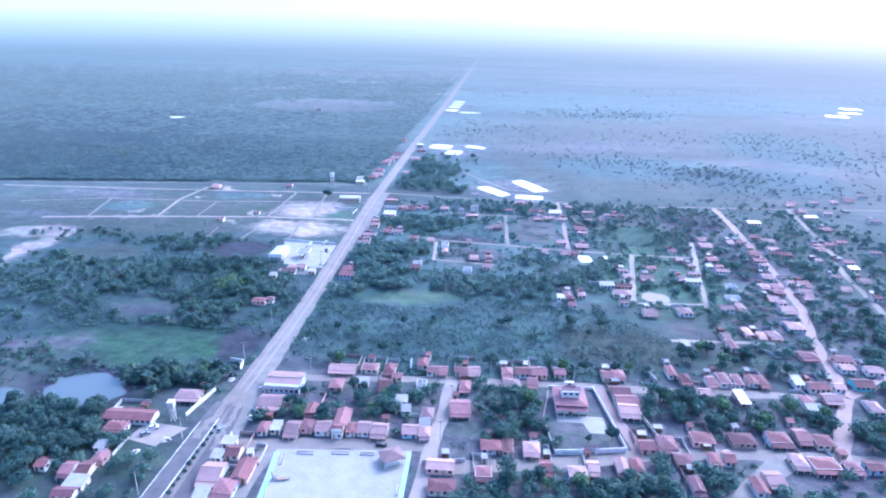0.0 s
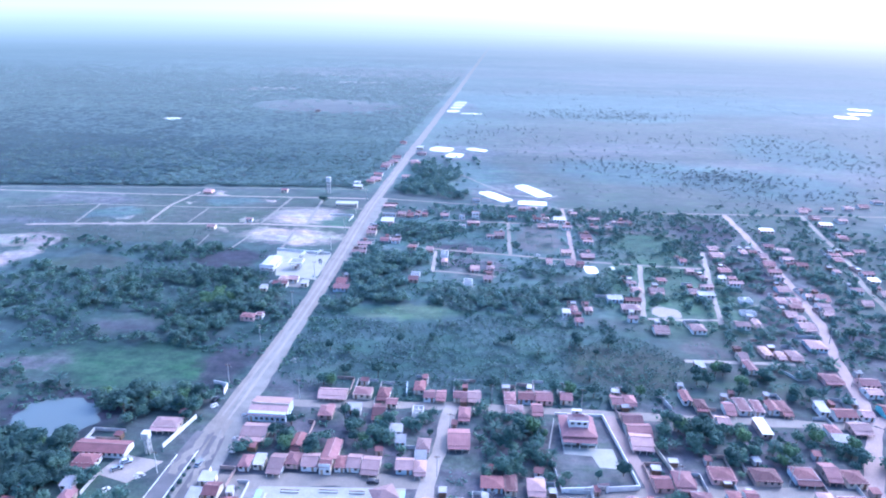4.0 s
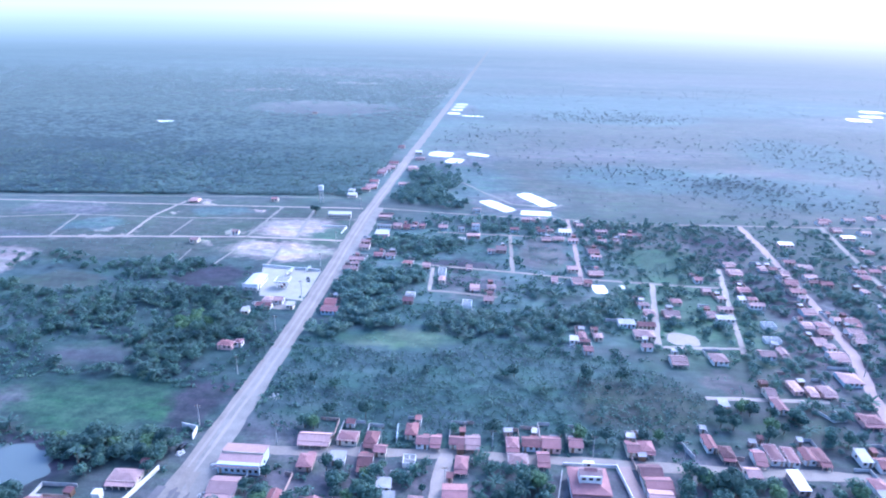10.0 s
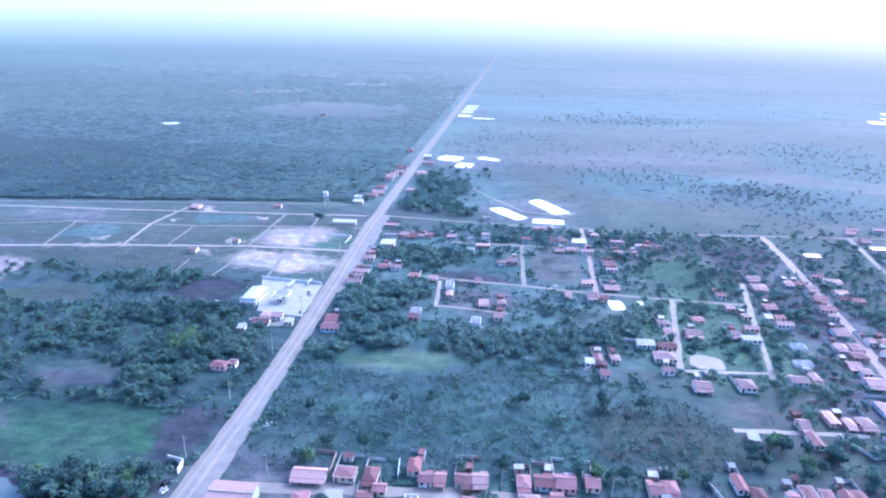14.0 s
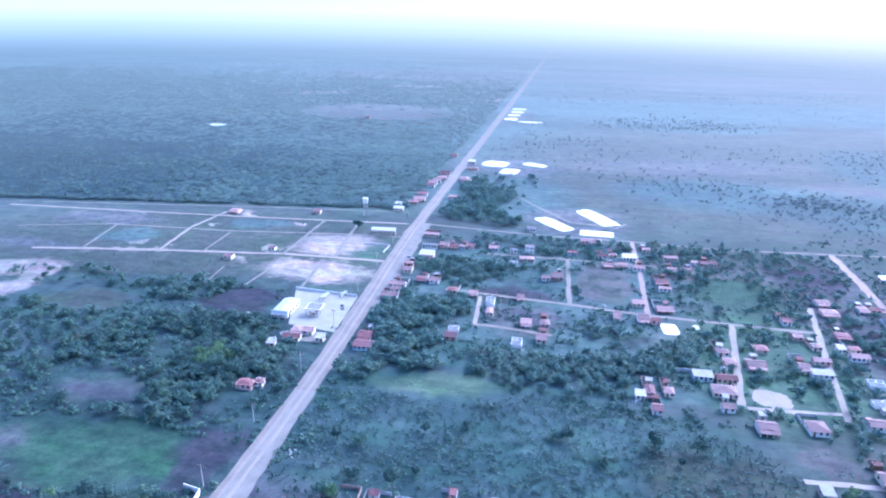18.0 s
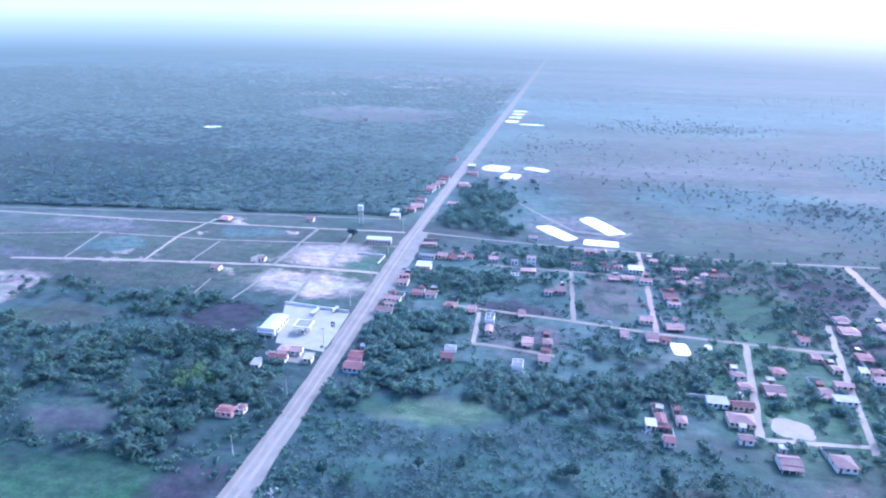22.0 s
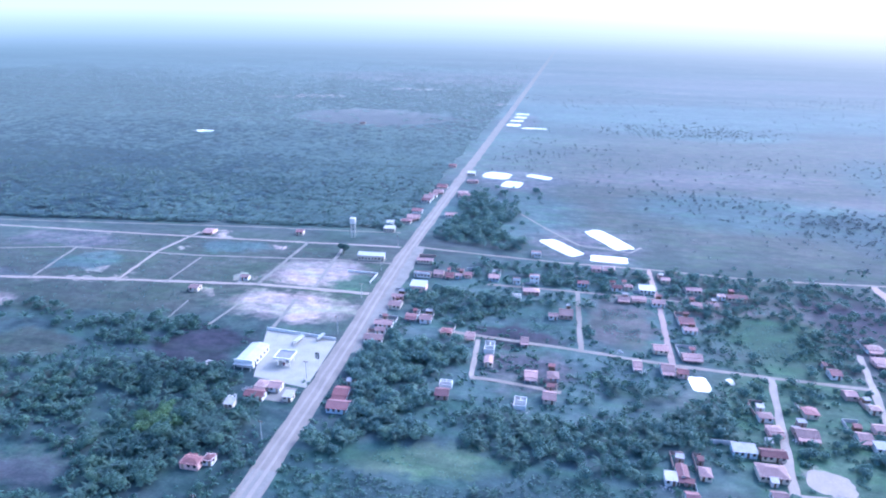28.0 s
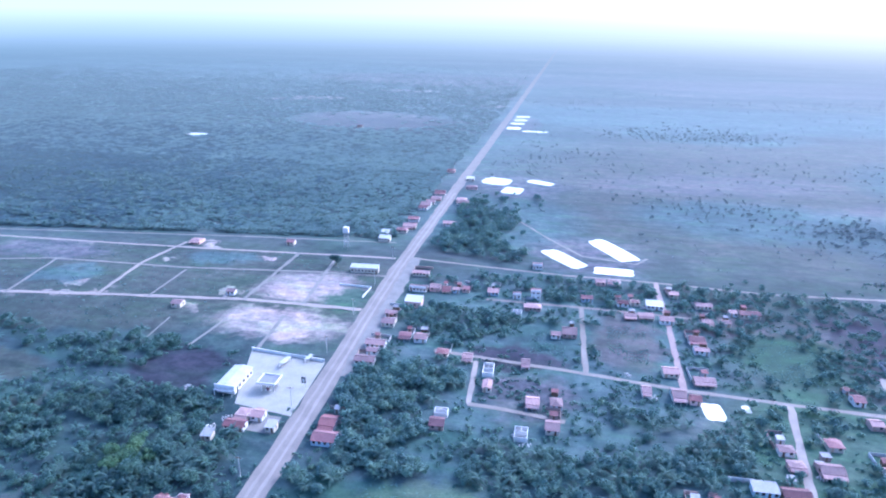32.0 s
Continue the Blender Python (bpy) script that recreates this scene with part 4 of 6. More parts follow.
house(152.7, 349.8, 6.3, 5.4, 2.9, "")
house(172.5, 351.5, 5.9, 5.4, 2.9, "")

ROW = "main road"
house(-190.2, 464.6, 5.0, 4.6, 2.6, "pale")
house(-128.2, 307.0, 7.6, 5.2, 3.0, "d")
house(-123.2, 309.8, 3.6, 4.4, 2.9, "d")
house(-128.2, 513.7, 18.1, 5.4, 4.2, "w")
house(-93.5, 516.6, 10.7, 5.4, 2.9, "")
house(-89.7, 494.0, 10.7, 5.4, 2.9, "p")
house(-80.5, 497.1, 6.4, 7.2, 2.9, "pale")
house(-87.5, 474.2, 9.8, 8.1, 4.2, "w")
house(-95.7, 458.3, 6.8, 4.5, 2.9, "")
house(-94.2, 448.1, 7.1, 7.2, 2.9, "")
house(-93.8, 424.8, 10.0, 6.3, 2.9, "")
house(-93.2, 417.4, 5.6, 4.5, 2.9, "pale")
house(-94.1, 408.7, 9.5, 6.3, 2.9, "")
house(-82.2, 435.9, 6.3, 4.5, 2.9, "")
house(-126.9, 358.2, 5.6, 5.6, 2.9, "")
house(-121.0, 358.6, 5.4, 5.6, 2.9, "pale")
house(-126.5, 350.8, 8.6, 5.2, 2.9, "d")
house(-112.8, 352.7, 4.2, 4.5, 2.9, "g")
house(-133.4, 342.8, 4.2, 4.5, 2.9, "g")
house(-92.6, 360.1, 6.6, 7.2, 2.9, "d")
house(-90.6, 350.4, 9.4, 7.2, 2.9, "")

ROW = "main road north"
house(-192.4, 549.7, 5.7, 6.0, 3.0, "")
house(-255.6, 537.5, 7.5, 6.0, 3.0, "")
house(-210.1, 443.8, 5.9, 6.0, 3.0, "")
house(-133.0, 572.9, 8.6, 6.0, 3.0, "w")
house(-124.1, 604.3, 8.0, 8.0, 3.0, "")
house(-124.2, 663.2, 8.5, 9.0, 3.0, "")
house(-98.4, 684.9, 9.0, 8.0, 3.0, "")
house(-300.8, 1023.2, 8.0, 6.0, 3.0, "d")

ROW = "highway houses"
house(-103.0, 760.0, 8.0, 8.0, 3.0, "w")
house(-127.5, 790.0, 8.0, 8.0, 3.0, "")
house(-124.3, 653.9, 7.8, 7.0, 2.9, "")
house(-122.2, 671.5, 8.0, 7.0, 2.9, "pale")
house(-120.2, 684.9, 9.2, 7.0, 2.9, "")
house(-123.1, 605.4, 10.0, 7.0, 2.9, "pale")
house(-126.2, 593.9, 8.6, 7.0, 2.9, "")
house(-136.3, 585.1, 6.0, 7.0, 2.9, "w")
house(-96.1, 617.9, 9.3, 7.0, 2.9, "")
house(-95.9, 678.0, 10.4, 7.0, 2.9, "")
house(-96.9, 729.6, 10.8, 7.0, 2.9, "pale")
house(-124.3, 622.5, 8.6, 7.0, 2.9, "")
house(-120.6, 704.1, 9.9, 7.0, 2.9, "")

ROW = "far east street"
house(264.1, 565.5, 9.0, 6.0, 3.0, "")
house(298.4, 580.1, 9.3, 6.0, 3.0, "")
house(318.4, 596.4, 9.5, 6.0, 3.0, "")
house(238.3, 458.7, 8.2, 6.0, 3.0, "")
house(223.7, 417.0, 7.5, 6.0, 3.0, "")
house(250.8, 438.9, 8.7, 6.0, 3.0, "")
house(218.8, 385.4, 7.0, 6.0, 3.0, "")
house(212.6, 359.2, 5.6, 6.0, 3.0, "")
house(241.7, 489.6, 7.4, 6.0, 3.0, "")
house(290.3, 516.9, 10.1, 6.0, 3.0, "")
house(227.6, 452.3, 7.3, 6.0, 3.0, "")

ROW = "outlying houses"
house(240.1, 555.1, 8.0, 5.2, 2.9, "")
house(243.1, 539.2, 7.0, 5.8, 2.9, "")
house(261.2, 533.7, 7.9, 6.0, 2.9, "")
house(219.0, 449.4, 7.2, 5.1, 2.9, "")
house(221.9, 404.9, 6.3, 5.1, 2.9, "w")
house(203.8, 388.3, 7.3, 6.0, 2.9, "")
house(200.8, 370.4, 6.5, 5.4, 2.9, "")

ROW = "east street"
house(77.1, 259.6, 3.8, 8.1, 2.9, "d")
house(81.8, 254.6, 4.6, 6.3, 2.9, "")
house(92.5, 253.8, 4.2, 6.3, 2.9, "")
house(98.5, 256.3, 5.3, 9.9, 2.9, "")
house(104.2, 255.8, 4.2, 9.0, 2.9, "")
house(110.4, 256.6, 4.2, 7.2, 2.9, "")
house(114.7, 257.1, 4.2, 8.1, 2.9, "")
house(87.6, 244.0, 4.9, 5.4, 2.9, "")
house(101.5, 241.4, 4.3, 9.9, 2.9, "w")
house(128.5, 237.1, 6.6, 4.5, 2.9, "g")
house(127.9, 243.4, 4.8, 5.4, 2.9, "")
house(138.8, 246.4, 7.6, 5.4, 2.9, "pale")
house(137.3, 255.2, 8.9, 6.3, 2.9, "")
house(130.1, 258.2, 4.2, 7.2, 2.9, "g")

ROW = "new blocks"
house(40.6, 428.8, 7.4, 6.8, 2.9, "pale")
house(28.7, 410.6, 3.7, 6.0, 2.9, "pale")
house(41.7, 410.2, 6.0, 7.6, 2.9, "pale")
house(144.6, 282.9, 8.1, 6.3, 2.9, "")
house(135.0, 365.2, 7.2, 6.3, 2.9, "u")
house(131.0, 348.9, 8.8, 4.5, 2.9, "u")
house(136.6, 389.0, 9.0, 5.4, 2.9, "pale")
house(137.2, 396.7, 5.4, 4.5, 2.9, "")
house(131.1, 395.8, 4.2, 4.5, 2.9, "g")
house(136.6, 411.0, 7.5, 4.5, 2.9, "")
house(139.8, 438.6, 8.9, 6.3, 2.9, "pale")
house(140.8, 451.5, 7.6, 5.4, 2.9, "")
house(114.0, 422.4, 5.1, 6.3, 2.9, "")
house(114.2, 405.2, 5.2, 5.4, 2.9, "")
house(108.3, 374.0, 5.6, 5.4, 2.9, "")
house(118.0, 381.5, 8.0, 3.6, 2.9, "pale")
house(114.4, 368.7, 9.8, 2.7, 2.9, "g")
house(120.3, 395.6, 4.8, 4.5, 2.9, "")
house(93.7, 387.4, 5.9, 5.4, 2.9, "")
house(75.2, 380.3, 5.8, 4.5, 2.9, "")
house(76.3, 371.7, 6.0, 3.6, 2.9, "pale")
house(87.5, 371.5, 8.4, 6.3, 2.9, "")
house(62.2, 356.1, 8.9, 5.4, 2.9, "g")
house(71.8, 355.7, 9.3, 5.4, 2.9, "d")
house(69.0, 345.1, 10.6, 8.1, 2.9, "")
house(38.4, 338.3, 4.2, 7.2, 2.9, "")
house(34.1, 334.3, 4.4, 4.5, 2.9, "g")
house(46.2, 339.5, 4.3, 5.4, 2.9, "")
house(39.9, 325.5, 4.4, 5.4, 2.9, "")
house(68.1, 332.5, 5.5, 3.6, 2.9, "")
house(80.0, 321.7, 8.0, 6.3, 2.9, "")
house(98.8, 325.1, 7.6, 8.1, 2.9, "")
house(122.5, 332.2, 7.9, 6.3, 2.9, "pale")
house(130.6, 335.2, 4.2, 7.2, 2.9, "")
house(111.9, 298.3, 4.2, 6.3, 2.9, "")
house(124.3, 304.4, 4.2, 9.0, 2.9, "")
house(130.0, 301.8, 4.1, 5.4, 2.9, "")
house(136.4, 302.8, 6.3, 7.2, 2.9, "")
house(112.4, 288.4, 4.2, 8.1, 2.9, "")
house(89.8, 286.8, 4.3, 5.4, 2.9, "g")
house(-74.4, 435.1, 6.4, 6.3, 2.9, "")
house(-61.2, 423.1, 6.0, 5.4, 2.9, "")
house(-49.1, 421.7, 5.1, 5.4, 2.9, "pale")
house(-38.4, 413.0, 5.4, 9.9, 2.9, "u")
house(-37.0, 399.5, 4.2, 7.2, 2.9, "")
house(-4.0, 457.6, 7.5, 9.0, 2.9, "")
house(-10.4, 453.3, 5.0, 4.5, 2.9, "pale")
house(57.5, 452.3, 7.4, 4.4, 2.9, "")
house(54.1, 424.0, 9.4, 4.5, 2.9, "")
house(48.0, 408.1, 5.0, 5.4, 2.9, "d")
house(-17.4, 391.2, 5.8, 6.3, 2.9, "")
house(-7.9, 392.2, 5.0, 6.3, 2.9, "")
house(-22.7, 422.2, 4.1, 5.4, 2.9, "pale")
house(-8.7, 375.7, 5.6, 7.2, 2.9, "")
house(-20.1, 369.4, 5.7, 8.1, 2.9, "u")
house(-52.2, 376.8, 6.1, 3.6, 2.9, "u")
house(-52.2, 368.7, 5.9, 6.3, 2.9, "")

ROW = "pond side"
house(-138.2, 198.7, 19.1, 7.2, 2.9, "d")
house(-139.6, 191.6, 8.1, 5.4, 2.9, "")
house(-122.9, 215.2, 10.0, 6.3, 2.9, "")
house(-135.0, 174.1, 4.4, 5.7, 2.9, "")
house(-142.0, 167.1, 4.2, 6.3, 2.9, "")
house(-136.2, 167.7, 4.5, 7.2, 2.9, "d")
house(-135.2, 160.9, 6.8, 5.4, 2.9, "g")
house(-152.2, 168.7, 4.2, 5.4, 2.9, "")
house(-138.4, 179.9, 3.4, 3.6, 2.9, "g")
house(-135.8, 155.8, 7.2, 4.8, 2.9, "d")

ROW = "roadside south"
house(-94.3, 187.7, 5.3, 3.6, 2.9, "g")
house(-90.5, 182.7, 5.2, 6.5, 2.9, "")
house(-95.2, 179.8, 4.2, 4.5, 2.9, "g")
house(-93.2, 171.0, 7.3, 9.9, 2.9, "pale")
house(-83.3, 173.5, 6.1, 10.4, 2.9, "d")
house(-85.9, 164.7, 7.0, 7.2, 2.9, "")
house(-92.2, 160.9, 4.7, 5.4, 2.9, "g")

ROW = "north blocks"
house(-73.6, 496.2, 5.3, 5.4, 2.9, "")
house(-68.1, 496.3, 4.2, 4.5, 2.9, "")
house(-62.7, 498.8, 4.5, 5.4, 2.9, "")
house(-47.2, 498.6, 6.7, 7.2, 2.9, "")
house(-33.7, 497.0, 4.9, 5.4, 2.9, "p")
house(-23.3, 499.1, 5.9, 6.3, 5.6, "s")
house(-31.4, 474.7, 5.5, 5.4, 2.9, "u")
house(-23.9, 482.8, 9.6, 5.4, 2.9, "")
house(-25.4, 545.4, 6.6, 7.2, 2.9, "p")
house(4.7, 501.5, 6.8, 5.4, 2.9, "")
house(12.8, 527.1, 6.2, 5.4, 2.9, "")
house(20.5, 528.9, 7.9, 5.4, 2.9, "")
house(24.0, 499.3, 6.3, 5.4, 2.9, "")
house(30.6, 501.9, 5.4, 4.5, 2.9, "")
house(40.8, 500.5, 9.4, 7.2, 2.9, "w")
house(26.9, 483.8, 6.6, 4.5, 2.9, "")
house(35.0, 485.8, 8.4, 4.5, 2.9, "")
house(45.2, 483.0, 7.5, 6.3, 2.9, "")
house(52.8, 518.4, 5.4, 5.4, 2.9, "")
house(66.9, 505.8, 9.1, 5.4, 2.9, "")
house(81.1, 500.1, 4.4, 4.5, 2.9, "pale")
house(89.1, 500.1, 11.3, 6.3, 2.9, "")
house(65.3, 484.7, 5.9, 5.4, 2.9, "")
house(74.4, 486.1, 5.9, 5.4, 2.9, "")
house(56.8, 463.3, 7.7, 6.3, 2.9, "")


# ---- plants ----
def leaf_cloud(seed, leaves, width, height, base, size, lobes=6, spread=0.62, lift=0.25):
    """Corners of leaf clumps gathered in uneven lobes above a base height."""
    r = np.random.RandomState(seed)
    a = r.uniform(0, math.tau, lobes)
    off = np.sqrt(r.uniform(0.05, 1, lobes)) * width * spread / 2
    centre = np.c_[np.cos(a) * off, np.sin(a) * off, base + height * r.uniform(0.3, 0.75, lobes)]
    rad = r.uniform(0.42, 0.75, lobes) * width / 2 * min(1.0, (9 / lobes) ** 0.5)
    pick = r.randint(0, lobes, leaves)
    d = r.normal(size=(leaves, 3))
    d[:, 2] = np.abs(d[:, 2]) * 0.9 - 0.25
    d /= np.linalg.norm(d, axis=1)[:, None]
    p = centre[pick] + d * (rad[pick] * r.uniform(0.72, 1.08, leaves))[:, None] * (1, 1, height / width)
    nrm = d + r.normal(size=(leaves, 3)) * 0.3 + (0, 0, lift)
    nrm /= np.linalg.norm(nrm, axis=1)[:, None]
    u = np.cross(nrm, r.normal(size=(leaves, 3)))
    u /= np.linalg.norm(u, axis=1)[:, None]
    v = np.cross(nrm, u)
    s = (size * r.uniform(0.6, 1.3, leaves))[:, None]
    return np.stack([p - u * s - v * s * 0.6, p + u * s * 0.8 - v * s, p + u * s + v * s * 0.7, p - u * s * 0.7 + v * s], 1)


def fronds(seed, count, length, base, droop=0.5):
    """Corners of arched palm fronds, each a folded strip that narrows to its tip."""
    r = np.random.RandomState(seed)
    out = []
    for k in range(count):
        a, lift, ln = k * 2.4 + r.uniform(-0.3, 0.3), r.uniform(0.15, 1.25), length * r.uniform(0.75, 1.1)
        way, across = np.array([math.cos(a), math.sin(a), 0]), np.array([-math.sin(a), math.cos(a), 0])
        pts = []
        for j in range(5):
            f = j / 4
            pts.append(way * ln * f * math.cos(lift * (1 - 0.5 * f)) + np.array([0, 0, base + ln * (math.sin(lift) * f - droop * f * f)]))
        half = [0.08, 0.36, 0.42, 0.3, 0.03]
        for j in range(4):
            for s in (-1, 1):
                e0, e1 = (pts[i] + s * across * half[i] * ln / 3.5 - np.array([0, 0, 0.22 * half[i] * ln / 3.5]) for i in (j, j + 1))
                out.append([pts[j], pts[j + 1], e1, e0])
    return np.array(out)


def trunk_mesh(name, height, r0, limbs, seed, reach):
    rng = random.Random(seed)
    bm = rod(bmesh.new(), (0, 0, -0.1), (rng.uniform(-0.2, 0.2), rng.uniform(-0.2, 0.2), height), r0, r0 * 0.6)
    for k in range(limbs):
        a = k * math.tau / limbs + rng.uniform(-0.4, 0.4)
        z = height * rng.uniform(0.7, 0.97)
        rod(bm, (0, 0, z), (math.cos(a) * reach, math.sin(a) * reach, z + reach * rng.uniform(0.6, 1.2)), r0 * 0.5, r0 * 0.16, 5)
    me = bpy.data.meshes.new(name)
    bm.to_mesh(me), bm.free()
    me.materials.append(BARK)
    return me


TREE_KINDS = []
for seed, leaves, width, height, base, leaf, label in ((1, 620, 7.0, 5.0, 1.6, 0, "broad green shade tree with an uneven crown"), (2, 680, 8.0, 5.6, 1.8, 1, "dense dark green mango tree"), (3, 430, 5.0, 4.6, 1.5, 0, "small bushy green tree"),
                                                       (4, 560, 6.4, 6.2, 2.2, 1, "tall dark green tree with a ragged crown"), (5, 500, 6.0, 4.2, 1.5, 2, "bright green leafy tree"), (6, 380, 4.2, 3.4, 1.1, 1, "small dark garden tree")):
    TREE_KINDS.append((trunk_mesh("trunk", base + height * 0.3, 0.22, 4, seed, width * 0.24), quads_mesh("crown", leaf_cloud(seed, int(leaves * 1.6), width, height, base, 0.29, 15), LEAVES[leaf]), label))
PALM_KINDS = []
for seed, count, length, base, label in ((21, 17, 3.6, 5.0, "slender palm with arching fronds"), (22, 20, 4.6, 2.6, "stout palm with tall upright fronds"), (23, 15, 3.2, 7.0, "tall thin palm with a tufted head")):
    PALM_KINDS.append((trunk_mesh("trunk", base, 0.17, 0, seed, 1), quads_mesh("crown", fronds(seed, count, length, base, 0.45), PALM_LEAVES), label))


def tree(x, y, size, kind, group, palm=False):
    trunk, crown, label = (PALM_KINDS if palm else TREE_KINDS)[kind]
    root = new("palm_tree" if palm else "tree")
    root.matrix_world = pose(x, y, 0, 0, 0, (x * 37 + y * 91) % 360) @ Matrix.Diagonal((size, size, size * (0.9 + (x * 13 % 1) * 0.25), 1))
    for name, me in (("trunk", trunk), ("crown", crown)):
        new(name, me).parent = root
    return tagged(root, label, "palm tree" if palm else "tree", group)


SEGS = np.array(ROADS)
BOXES = np.array(PLOTS)


def free(pts, margin=1.0):
    """Which of the points (n, 2) lie off the roads, houses and open grounds."""
    ok = np.ones(len(pts), bool)
    for x0, y0, x1, y1, hw in SEGS:
        d = np.array((x1 - x0, y1 - y0))
        t = np.clip(((pts - (x0, y0)) @ d) / (d @ d), 0, 1)
        ok &= np.hypot(*(pts - (x0, y0) - t[:, None] * d).T) > hw + margin
    for x, y, a, b in BOXES:
        ok &= (np.abs(pts[:, 0] - x) > a + margin) | (np.abs(pts[:, 1] - y) > b + margin)
    for x, y, a, b in CLEARINGS:
        ok &= ((pts[:, 0] - x) / (a + margin)) ** 2 + ((pts[:, 1] - y) / (b + margin)) ** 2 > 1
    return ok


# open grounds (x, y, half-widths) with no trees
CLEARINGS = [(-170, 386, 17, 16), (-255, 368, 22, 11), (-187, 293, 20, 11), (-168.5, 216, 15.5, 12), (-201, 206, 14, 9), (-50, 325, 30, 11), (-166, 256, 44, 20), (-122, 260, 12, 13), (-50, 172, 36, 30), (37, 221, 16, 22), (-130, 386, 24, 26), (-150, 440, 38, 19), (-150, 484, 34, 20),
             (88, 345, 9, 8), (97, 305, 10, 13), (-12, 203, 7, 10), (-122, 192, 12, 9), (22, 590, 26, 24), (-10, 566, 22, 20), (21, 550, 15, 8), (-78, 762, 20, 20), (-60, 730, 13, 17), (-37, 766, 18, 11), (-93, 1120, 20, 85), (54, 402, 6, 9), (95, 455, 13, 18), (24, 455, 15, 28), (-14, 446, 14, 18), (-483, 914, 16, 12), (570, 1190, 90, 80)]


def scatter(rng, x, y, rx, ry, turn, per_are, margin=1.5, square=False):
    """Random free places in an ellipse (or box), so many on a hundred square metres."""
    area = (4 if square else math.pi) * rx * ry
    n = int(area * per_are / 100)
    q = rng.uniform(-1, 1, (int(n * (1 if square else 1.28)), 2))
    if not square:
        q = q[(q ** 2).sum(1) < 1]
    q = q * (rx, ry)
    c, s = math.cos(radians(turn)), math.sin(radians(turn))
    pts = np.c_[x + q[:, 0] * c - q[:, 1] * s, y + q[:, 0] * s + q[:, 1] * c]
    return pts[free(pts, margin)]


def planted(name, rng, pts, clouds, low, high, material, label, category, flat=1.0):
    """All plants of a stand as one mesh of leaf clumps."""
    out = []
    kinds = rng.randint(0, len(clouds), len(pts))
    for k, cloud in enumerate(clouds):
        p = pts[kinds == k]
        if not len(p):
            continue
        s, a = rng.uniform(low, high, len(p)), rng.uniform(0, math.tau, len(p))
        c, sn = (np.cos(a) * s)[:, None, None], (np.sin(a) * s)[:, None, None]
        X, Y, Z = cloud[None, :, :, 0], cloud[None, :, :, 1], cloud[None, :, :, 2]
        pos = np.stack([X * c - Y * sn + p[:, 0, None, None], X * sn + Y * c + p[:, 1, None, None], np.broadcast_to(Z * (s * flat)[:, None, None], (len(p), *cloud.shape[:2]))], -1)
        out.append(pos.reshape(-1, 4, 3))
    return tagged(new(name, quads_mesh(name, np.concatenate(out), material)), label, category, kind="stuff")


# single trees: yards, street sides, field edges (x, y, half-widths, turn, trees, palms)
plant_rng = np.random.RandomState(5)
for group, x, y, rx, ry, turn, per_are, palms in (
        ("trees in the yards", -52, 217, 30, 15, 3, 3.2, 0.2), ("trees in the yards", 10, 217, 15, 19, 0, 3.6, 0.25), ("trees in the yards", 80, 228, 20, 14, 0, 3.0, 0.1), ("trees in the yards", 118, 228, 22, 14, 0, 3.0, 0.15),
        ("trees by the pond", -165, 182, 34, 19, 0, 3.0, 0.1), ("trees by the pond", -130, 225, 18, 13, 20, 3.6, 0.1), ("trees by the pond", -172, 233, 16, 3, -8, 3.5, 0.1), ("trees by the pond", -168, 199, 26, 3, 0, 4.0, 0.1), ("trees south of the street", 40, 176, 60, 12, 4, 1.6, 0.1), ("trees east of the crossroads", 155, 222, 22, 18, 0, 2.4, 0.1),
        ("trees behind the east row", 100, 276, 18, 12, 0, 3.2, 0.05), ("trees behind the east row", 125, 265, 18, 8, 0, 1.2, 0.1), ("bushy trees in the field", -10, 282, 80, 30, 4, 0.24, 0.55), ("trees behind the north row", -5, 256, 80, 3, 3, 2.0, 0.15), ("trees along the long street", 185, 330, 16, 60, 0, 0.5, 0.1)):
    for p in scatter(plant_rng, x, y, rx, ry, turn, per_are, 0.8):
        palm = plant_rng.rand() < palms
        tree(p[0], p[1], plant_rng.uniform(0.6, 1.05), plant_rng.randint(3 if palm else 6), group, palm)
tree(76, 236, 1.35, 1, "trees in the yards")
tree(44.6, 208.3, 0.85, 1, "trees in the churchyard")
tree(35.6, 205.3, 0.6, 2, "trees in the churchyard")
for k in range(14):
    tree(-149.8 + plant_rng.uniform(-11, 11), 324.2 + plant_rng.uniform(-9, 9), plant_rng.uniform(0.7, 1.15), (4, 0)[k % 3 == 2], "bright trees by the lone house")
for k in range(15):
    tree(-103.4 + plant_rng.uniform(-0.4, 0.4), 146 + k * 3.6, plant_rng.uniform(0.28, 0.5), 5, "shrubs on the median")

# woods, thickets and scrub
MID_TREES = [leaf_cloud(s, 230, 6.4, 4.4, 0.6, 0.35, 12, lift=0.5) for s in (31, 32, 33, 34)]
MID_PALMS = [np.concatenate([fronds(s, 13, 4.4, 2.4, 0.4)]) for s in (41, 42)]
FAR_TREES = [leaf_cloud(s, 20, 7.0, 3.0, 0.6, 1.15, 6, lift=1.8) for s in (51, 52, 53, 54)]
VERY_FAR = [leaf_cloud(s, 16, 8.0, 2.8, 0.3, 1.6, 4, lift=3.0) for s in (56, 57, 58)]
BUSHES = [leaf_cloud(s, 18, 2.6, 1.2, 0.0, 0.36, 3, lift=0.8) for s in (61, 62, 63)]
TUFTS = [leaf_cloud(s, 5, 1.4, 0.7, 0.0, 0.3, 2) for s in (71, 72)]
wood_rng = np.random.RandomState(9)
